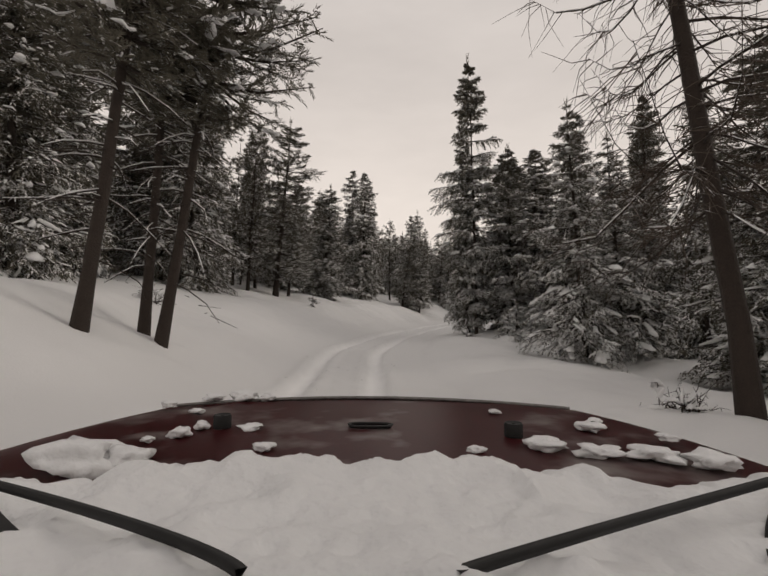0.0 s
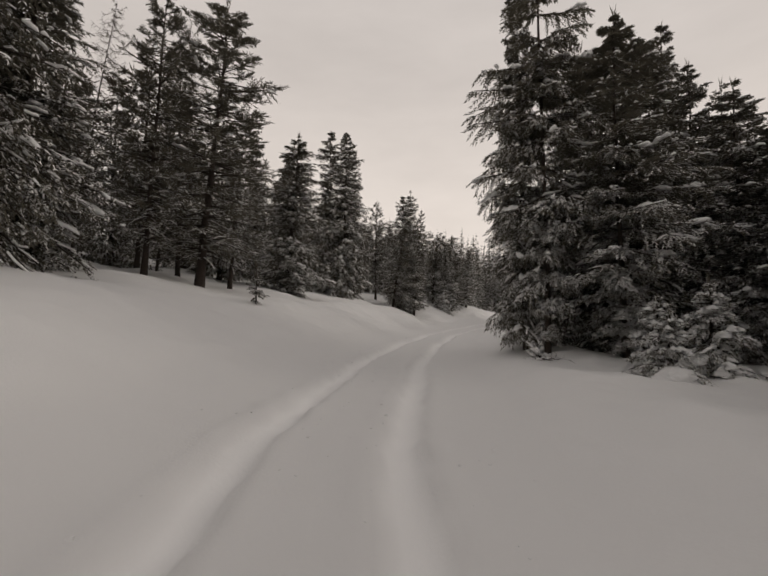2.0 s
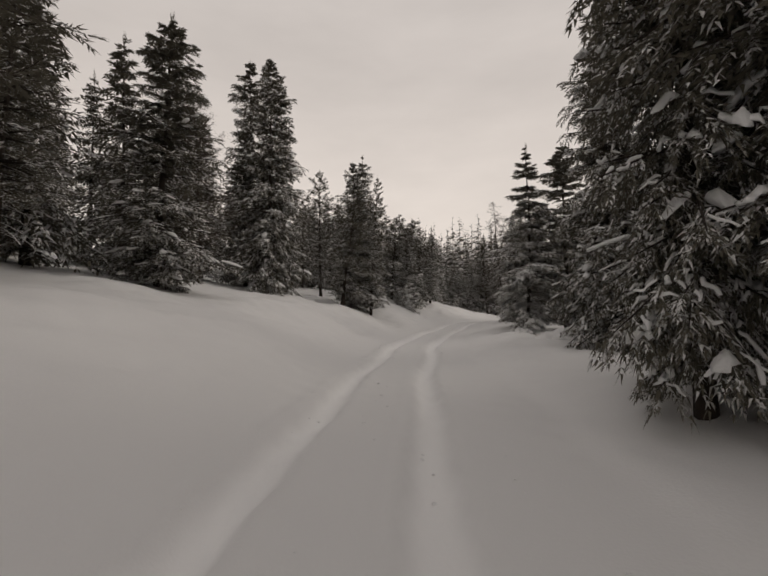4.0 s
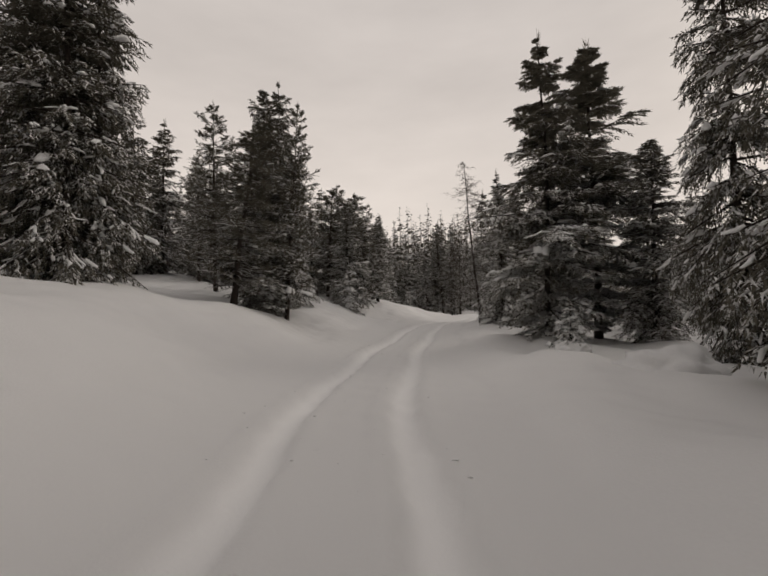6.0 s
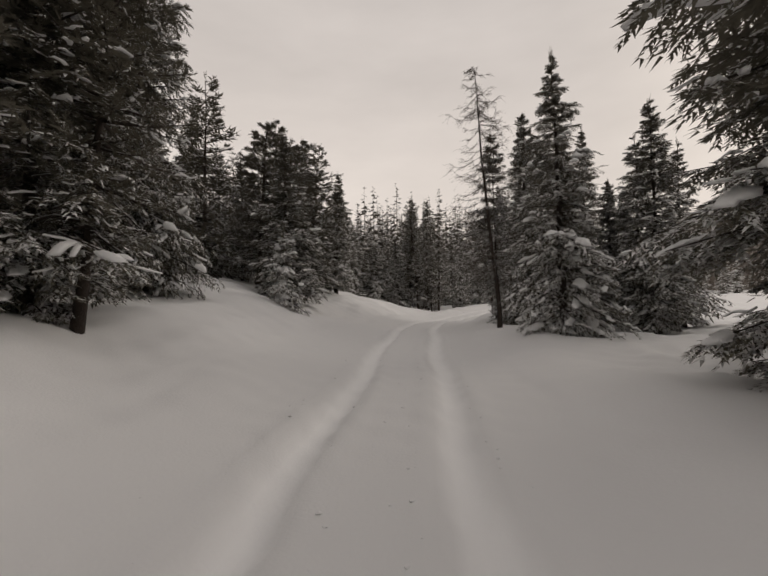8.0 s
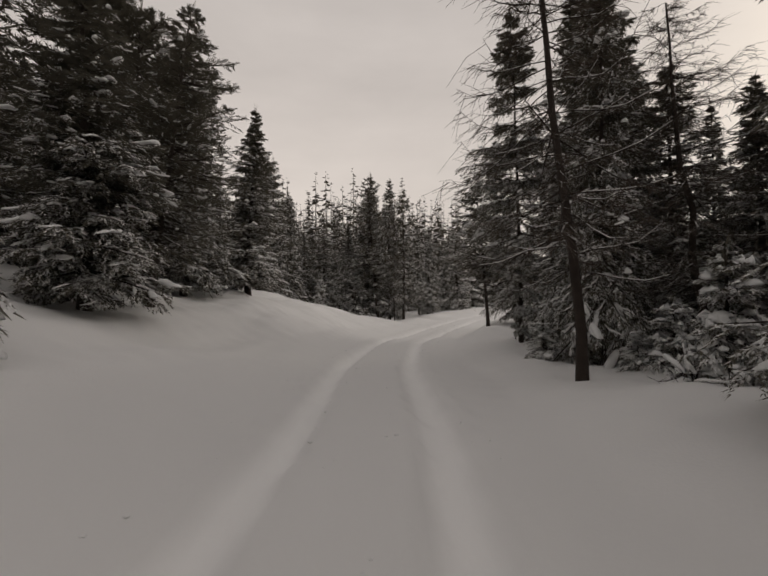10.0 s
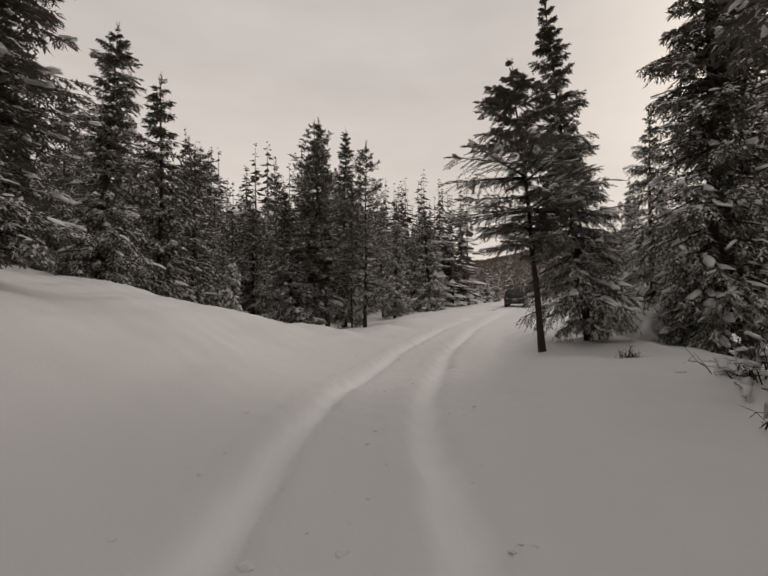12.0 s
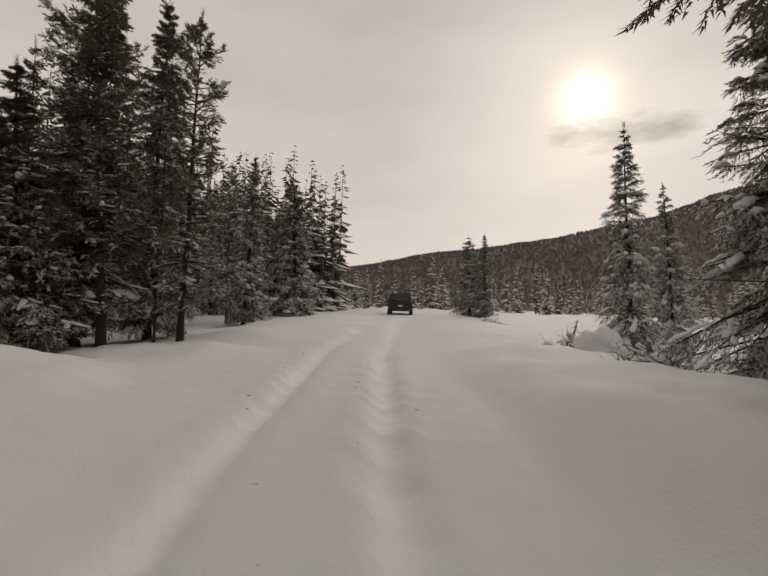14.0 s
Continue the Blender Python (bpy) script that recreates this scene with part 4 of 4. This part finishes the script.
shrub(3.62, 19.1, 0.75, 1, 0.7)
shrub(31.2, 63.9, 1.1, 2, 0.6)
shrub(26.6, 61.2, 0.9, 3, 0.4)
shrub(3.3, 4.9, 0.5, 4, 0.4, "broken twigs lying on the snow at the foot of a larch")
shrub(19.6, 55.0, 0.8, 5, 0.6)
shrub(18.5, 54.2, 0.7, 6, 0.5)
shrub(14.6, 47.6, 0.7, 7, 0.5)
shrub(27.6, 61.6, 0.8, 8, 0.5)
shrub(20.6, 56.9, 0.35, 9, 0.1, "tuft of dry grass sticking out of the snow")
shrub(-9.0, 14.0, 0.9, 10, 0.5)
shrub(-5.6, 10.5, 0.8, 13, 0.4)
shrub(38.8, 70.3, 0.8, 14, 0.6)
mound("snow_mound", 9.3, 32.9, 0.75, 0.42, 1, "rounded heap of white snow over a bush beside the road")
plant(YOUNG_FIRS, 8.9, 35.0, 1.1, 0.45)
mound("snow_mound", 8.75, 34.8, 0.34, 0.2, 2, "white snow cap over a stump under the spruces")
plant(YOUNG_FIRS, 4.5, 16.1, 1.2, 0.5)
mound("snow_mound", 4.35, 15.8, 0.34, 0.2, 3, "white snow cap over a stump under the spruces")
mound("snow_mound", 6.2, 14.4, 0.8, 0.45, 4, "rounded heap of white snow over a bush beside the road")
mound("snow_mound", 25.0, 59.0, 0.6, 0.7, 5, "rounded heap of white snow over a bush beside the road")
mound("snow_mound", 29.9, 62.9, 0.7, 0.55, 6, "rounded heap of white snow over a bush beside the road")
sapling = conifer(81, "sapling", H=0.95, R=0.26, boughs=26, bare=0.12, fill=5, spray=0.14, wide=0.016, clumps=0, needles=NEEDLE_PINE, trunk_r=0.014,
                  label="thin young pine sapling standing alone in the snow", category="sapling")
sapling.matrix_basis = pose(-3.38, 21.1, ground_at(-3.38, 21.1) - 0.03)


# ---- vehicles ----
PAINT_RED = grain(material("faded_red_paint", (0.10, 0.012, 0.014), 0.32), 5.0, (0.060, 0.008, 0.010), (0.125, 0.018, 0.020), 5, 0.05, 0.4, 90.0, 0.004)
PAINT_RED = dusted(PAINT_RED, 0.02, 7.0, (0.42, 0.36, 0.34), 0.0)
PAINT_DARK = grain(material("dark_green_paint", (0.012, 0.014, 0.013), 0.35), 6.0, (0.008, 0.010, 0.009), (0.022, 0.025, 0.023), 4)
RUBBER = grain(material("black_rubber", (0.015, 0.015, 0.015), 0.8), 30.0, (0.010, 0.010, 0.010), (0.028, 0.027, 0.026), 3)
PLASTIC = grain(material("black_plastic", (0.02, 0.02, 0.02), 0.6), 25.0, (0.014, 0.014, 0.014), (0.032, 0.031, 0.030), 3)
STEEL = grain(material("grey_steel", (0.3, 0.3, 0.3), 0.5, 0.6), 60.0, (0.12, 0.11, 0.10), (0.34, 0.33, 0.32), 4)
LENS_RED = material("red_lens", (0.06, 0.006, 0.006), 0.25)
LENS_CLEAR = material("clear_lens", (0.55, 0.55, 0.53), 0.15)
PLATE = grain(material("plate", (0.6, 0.6, 0.58), 0.5), 40.0, (0.50, 0.50, 0.48), (0.66, 0.66, 0.64), 2)
GLASS = material("dark_window_glass", (0.012, 0.014, 0.015), 0.08)


def block(x0, x1, y0, y1, z0, z1, soft=0.02, top=None, segments=2):
    """A bevelled box; top: how far its upper face draws in at (sides, front, back)."""
    bm = bmesh.new()
    bmesh.ops.create_cube(bm, size=1.0)
    for v in bm.verts:
        hi = v.co.z > 0
        v.co = Vector((x1 if v.co.x > 0 else x0, y1 if v.co.y > 0 else y0, z1 if hi else z0))
        if top and hi:
            v.co.x -= top[0] if v.co.x > (x0 + x1) / 2 else -top[0]
            v.co.y -= top[1] if v.co.y > (y0 + y1) / 2 else -top[2]
    if soft:
        bmesh.ops.bevel(bm, geom=list(bm.edges), offset=soft, segments=segments, affect="EDGES", profile=0.6)
    return bm


def ring_wheel(radius, width, hole):
    bm = bmesh.new()
    n, prof = 28, [(hole, -0.42), (radius * 0.9, -0.5), (radius, -0.36), (radius, 0.36), (radius * 0.9, 0.5), (hole, 0.42)]
    rows = [[bm.verts.new((h * width, math.cos(a) * r, math.sin(a) * r)) for r, h in prof] for a in [i * 2 * math.pi / n for i in range(n)]]
    for i in range(n):
        for j in range(len(prof)):
            k = (j + 1) % len(prof)
            bm.faces.new((rows[i][j], rows[(i + 1) % n][j], rows[(i + 1) % n][k], rows[i][k]))
    bmesh.ops.recalc_face_normals(bm, faces=bm.faces)
    return bm


def part(name, bm, mat, parent, label="", at=None):
    me = bpy.data.meshes.new(name)
    for f in bm.faces:
        f.smooth = True
    bm.to_mesh(me)
    bm.free()
    me.materials.append(mat)
    me.set_sharp_from_angle(angle=radians(40))
    ob = hold(new(name, me), parent)
    if at:
        ob.location = at
    return tagged(ob, label)


def bonnet():
    """A crowned hood panel, narrower and rounded off at the nose, with a turned-down lip."""
    bm = bmesh.new()
    nx, ny = 25, 17
    rows = []
    for j in range(ny):
        v = j / (ny - 1)
        y = 0.70 + 1.36 * v
        half = 0.84 - 0.03 * v - 0.20 * max(0, (v - 0.45) / 0.55) ** 2.2
        row = []
        for i in range(nx):
            u = i / (nx - 1) * 2 - 1
            lip = 0.10 * max(0, (abs(u) - 0.88) / 0.12) ** 2
            back = 0.07 * u * u * (1 if v > 0.5 else v * 2)
            nose = 0.09 * max(0, (v - 0.93) / 0.07) ** 2
            crease = 0.006 * math.exp(-((abs(u) - 0.55) / 0.04) ** 2)
            row.append(bm.verts.new((u * half, y - back, 1.078 - 0.004 * v - 0.022 * u * u - lip - nose + crease)))
        rows.append(row)
    for j in range(ny - 1):
        for i in range(nx - 1):
            bm.faces.new((rows[j][i], rows[j][i + 1], rows[j + 1][i + 1], rows[j + 1][i]))
    bmesh.ops.solidify(bm, geom=list(bm.faces), thickness=0.02)
    bmesh.ops.recalc_face_normals(bm, faces=bm.faces)
    return bm


def off_roader(name, paint, m, label, hood_label):
    """A boxy four-wheel-drive wagon about its middle on the ground, nose towards +y."""
    car = new(name)
    car.matrix_world = m
    part("body", block(-0.86, 0.86, -2.05, 2.0, 0.48, 0.955, 0.07, (0.03, 0.02, 0.02), 3), paint, car)
    part("cabin", block(-0.84, 0.84, -2.02, 0.72, 0.98, 1.70, 0.07, (0.16, 0.60, 0.14), 3), paint, car)
    hood = part("hood", bonnet(), paint, car, hood_label)
    edge = [(u * 0.615, 0.70 + 1.36 * 0.955 - 0.07 * u * u, 1.0755 - 0.022 * u * u) for u in [i / 16 - 1 for i in range(2, 31)]]
    hold(new("hood_edge", raw_mesh("hood_edge", *sticks(np.array([edge]), np.full((1, len(edge)), 0.010)), [STEEL], soft=True)), car)
    turn = np.linspace(0, 2 * math.pi, 25)
    loop = np.stack([0.046 * np.sign(np.cos(turn)) * np.abs(np.cos(turn)) ** 0.5, 1.668 + 0.016 * np.sin(turn), np.full(25, 1.081)], -1)[None]
    tagged(hold(new("latch", raw_mesh("latch", *sticks(loop, np.full((1, 25), 0.005)), [PLASTIC], soft=True)), hood), "black hood latch ring")
    for x, y in ((-0.322, 1.668), (0.297, 1.614)):
        stop = ring_wheel(0.019, 0.034, 0.004)
        bmesh.ops.rotate(stop, verts=stop.verts, cent=(0, 0, 0), matrix=Matrix.Rotation(radians(90), 3, "Y"))
        part("rubber_stop", stop, RUBBER, hood, "round black rubber stop", at=(x, y, 1.086))
    part("windscreen", block(-0.66, 0.66, 0.20, 0.24, 1.10, 1.58, 0.01), GLASS, car).matrix_basis = Matrix.Translation((0, 0.46, 1.36)) @ pose(0, 0, 0, 40, 0, 0) @ Matrix.Translation((0, -0.205, -1.34))
    part("rear_window", block(-0.60, 0.60, -0.012, 0.012, -0.21, 0.21, 0.01), GLASS, car, at=(0, -1.99, 1.36)).rotation_euler = (radians(-11), 0, 0)
    for side in (-1, 1):
        for y in (-0.25, -1.25):
            w = part("side_window", block(-0.012, 0.012, -0.42, 0.40, -0.19, 0.19, 0.01), GLASS, car, at=(side * 0.775, y, 1.36))
            w.rotation_euler = (0, radians(-12.5) * side, 0)
        part("tail_light", block(side * 0.79 - 0.07, side * 0.79 + 0.07, -2.075, -2.02, 0.74, 0.98, 0.015), LENS_RED, car, "red tail light")
        part("headlight", block(side * 0.62 - 0.12, side * 0.62 + 0.12, 1.97, 2.03, 0.74, 0.90, 0.02), LENS_CLEAR, car, "clear headlight")
        part("mirror", block(side * 0.98 - 0.10, side * 0.98 + 0.10, 0.42, 0.52, 1.06, 1.20, 0.03), PLASTIC, car, "black door mirror")
        part("roof_rail", block(side * 0.58 - 0.02, side * 0.58 + 0.02, -1.7, -0.1, 1.70, 1.76, 0.012), PLASTIC, car, "black roof rail")
        for y in (-1.28, 1.25):
            wheel = part("wheel", ring_wheel(0.37, 0.24, 0.21), RUBBER, car, "black tyre on a steel wheel", at=(side * 0.77, y, 0.37))
            part("rim", ring_wheel(0.215, 0.16, 0.03), STEEL, wheel, "grey steel rim")
    for y in (-1.4, -0.5):
        part("roof_bar", block(-0.60, 0.60, y - 0.02, y + 0.02, 1.74, 1.775, 0.01), PLASTIC, car, "black roof bar")
    part("rear_bumper", block(-0.84, 0.84, -2.17, -2.03, 0.50, 0.66, 0.03), PLASTIC, car, "black rear bumper")
    part("front_bumper", block(-0.84, 0.84, 1.98, 2.14, 0.48, 0.66, 0.03), PLASTIC, car, "black front bumper")
    part("grille", block(-0.46, 0.46, 1.98, 2.025, 0.70, 0.94, 0.01), PLASTIC, car, "black grille")
    part("number_plate", block(-0.16, 0.16, -2.085, -2.05, 0.80, 0.92, 0.006), PLATE, car, "pale plate with no writing")
    return tagged(car, label, "car")


off_roader("off_road_car", PAINT_DARK, Matrix.Translation((44.6, 80.4, ground_at(44.6, 80.4) - 0.26)) @ pose(0, 0, 0, 0, 0, -53),
                  "dark green boxy off-road wagon sunk in deep snow on the road", "dark green hood")
off_roader("red_off_road_car", PAINT_RED, Matrix.Translation((-0.03, -0.60, -0.02)) @ Matrix.Diagonal((1.1, 1, 1, 1)), "old red off-road car with snow heaped on its hood", "faded scratched red hood with snow bits")

# snow heaped on the red hood
rng = np.random.RandomState(3)
nx, ny = 190, 80
hx, hy = np.meshgrid(np.linspace(-0.80, 0.80, nx), np.linspace(0, 1, ny))
rim = np.interp(hx, (-0.80, -0.62, -0.57, -0.50, -0.43, -0.40, -0.22, -0.13, -0.06, 0.05, 0.18, 0.34, 0.355, 0.40, 0.47, 0.56, 0.70, 0.80),
                (0.66, 0.71, 0.745, 0.72, 0.735, 0.81, 0.845, 0.875, 0.835, 0.87, 0.84, 0.825, 0.76, 0.715, 0.725, 0.775, 0.76, 0.70))
rim = 0.955 * rim + 0.010 * np.sin(hx * 41) + 0.008 * np.sin(hx * 83 + 2) + 0.006 * np.sin(hx * 137 + 1)
yy = 0.13 + (rim - 0.13) * hy


def knobs(x, y, size, level):
    return np.array([noise.noise(Vector((a * size, b * size, level))) for a, b in zip(x.ravel(), y.ravel())]).reshape(x.shape)


puff = 1 - np.abs(knobs(hx, yy, 5.5, 0.0)) * 1.5
body = 0.014 + 0.050 * (1 - smooth(0.30, 0.62, yy)) + 0.031 * puff + 0.015 * knobs(hx, yy, 11.0, 4.0) + 0.008 * (1 - 2 * np.abs(knobs(hx, yy, 24.0, 9.0))) + 0.002 * knobs(hx, yy, 80.0, 2.0)
thick = np.maximum(body, 0.006) * np.clip((1 - hy) * 9, 0, 1) ** 0.42 * np.clip((0.80 - np.abs(hx)) * 9, 0, 1) ** 0.5
top = np.stack([hx, yy, 1.048 + thick], -1).reshape(-1, 3)
i = (np.arange(ny - 1)[:, None] * nx + np.arange(nx - 1)[None]).ravel()
heap = new("hood_snow", raw_mesh("hood_snow", top, np.stack([i, i + 1, i + nx + 1, i + nx], 1), [SNOW_LUMP], soft=True))
tagged(heap, "lumpy white snow heaped on the red hood", "snow heap")


def snow_clod(x, y, r, flat, seed):
    """A broken lump of snow, wider than high."""
    bm = bmesh.new()
    bmesh.ops.create_icosphere(bm, subdivisions=3, radius=1.0)
    shift = Vector((seed * 3.7, seed * 1.3, 0))
    for v in bm.verts:
        w = 1 + 0.7 * noise.noise(v.co * 1.3 + shift) + 0.35 * noise.noise(v.co * 3.1 + shift)
        v.co = Vector((v.co.x * 1.35 * w, v.co.y * w, v.co.z * flat * w)) * r
    for f in bm.faces:
        f.smooth = True
    me = bpy.data.meshes.new("snow_clod")
    bm.to_mesh(me)
    bm.free()
    me.materials.append(SNOW_LUMP)
    ob = new("snow_clod", me)
    ob.location = (x, y, 1.056 + r * flat * 0.45)
    return tagged(ob, "small clod of white snow lying on the red hood", "snow clod", "snow clods on the hood")


for k, (x, y, r, flat) in enumerate(((-0.535, 0.80, 0.052, 0.6), (-0.47, 0.82, 0.030, 0.6), (-0.45, 0.99, 0.017, 0.7), (-0.425, 1.055, 0.012, 0.8), (-0.50, 0.95, 0.010, 0.6), (-0.31, 1.05, 0.019, 0.35),
                                     (-0.50, 1.20, 0.013, 0.5), (-0.52, 1.36, 0.022, 0.5), (-0.43, 1.38, 0.026, 0.6), (-0.36, 1.37, 0.018, 0.6), (-0.61, 1.27, 0.015, 0.6), (0.305, 1.22, 0.011, 0.5),
                                     (0.50, 1.07, 0.022, 0.5), (0.53, 1.12, 0.014, 0.5), (0.63, 0.99, 0.018, 0.4), (0.34, 0.93, 0.028, 0.4), (0.43, 0.89, 0.032, 0.35), (0.53, 0.87, 0.036, 0.35), (0.62, 0.84, 0.034, 0.4),
                                     (-0.24, 0.90, 0.016, 0.6), (0.19, 0.90, 0.014, 0.5))):
    snow_clod(x, y, r, flat, k)


def arc_of(name, points, radius, mat, label, category, group=""):
    """A round bar bent through three places."""
    a, b, c = (np.array(p) for p in points)
    u = np.linspace(0, 1, 17)[:, None]
    row = (a * (1 - u) * (1 - 2 * u) + b * 4 * u * (1 - u) + c * u * (2 * u - 1))[None]
    return tagged(new(name, raw_mesh(name, *sticks(row, np.full((1, 17), radius)), [mat], soft=True)), label, category, group)


arc_of("wiper", ((-0.47, 0.53, 1.137), (-0.215, 0.405, 1.147), (-0.105, 0.335, 1.150)), 0.0062, RUBBER, "black wiper arm lying on the snow over the hood", "wiper", "wipers")
arc_of("wiper", ((0.50, 0.56, 1.137), (0.19, 0.405, 1.147), (0.055, 0.335, 1.150)), 0.0062, RUBBER, "black wiper arm lying on the snow over the hood", "wiper", "wipers")
arc_of("screen_gasket", ((-0.56, 0.60, 1.09), (-0.43, 0.485, 1.10), (-0.30, 0.40, 1.10)), 0.022, RUBBER, "black rubber gasket along the foot of the windscreen", "gasket", "windscreen gaskets")
arc_of("screen_gasket", ((0.56, 0.60, 1.09), (0.43, 0.475, 1.10), (0.36, 0.38, 1.10)), 0.022, RUBBER, "black rubber gasket along the foot of the windscreen", "gasket", "windscreen gaskets")

# patterns of trees that were not planted
for kinds in (SPRUCES, PINES, LADEN, YOUNG_FIRS, OPEN_FIRS, LARCHES):
    for kind in [k for grade in kinds.values() for k in grade if k not in started]:
        for ob in (*kind.children_recursive, kind):
            bpy.data.objects.remove(ob)
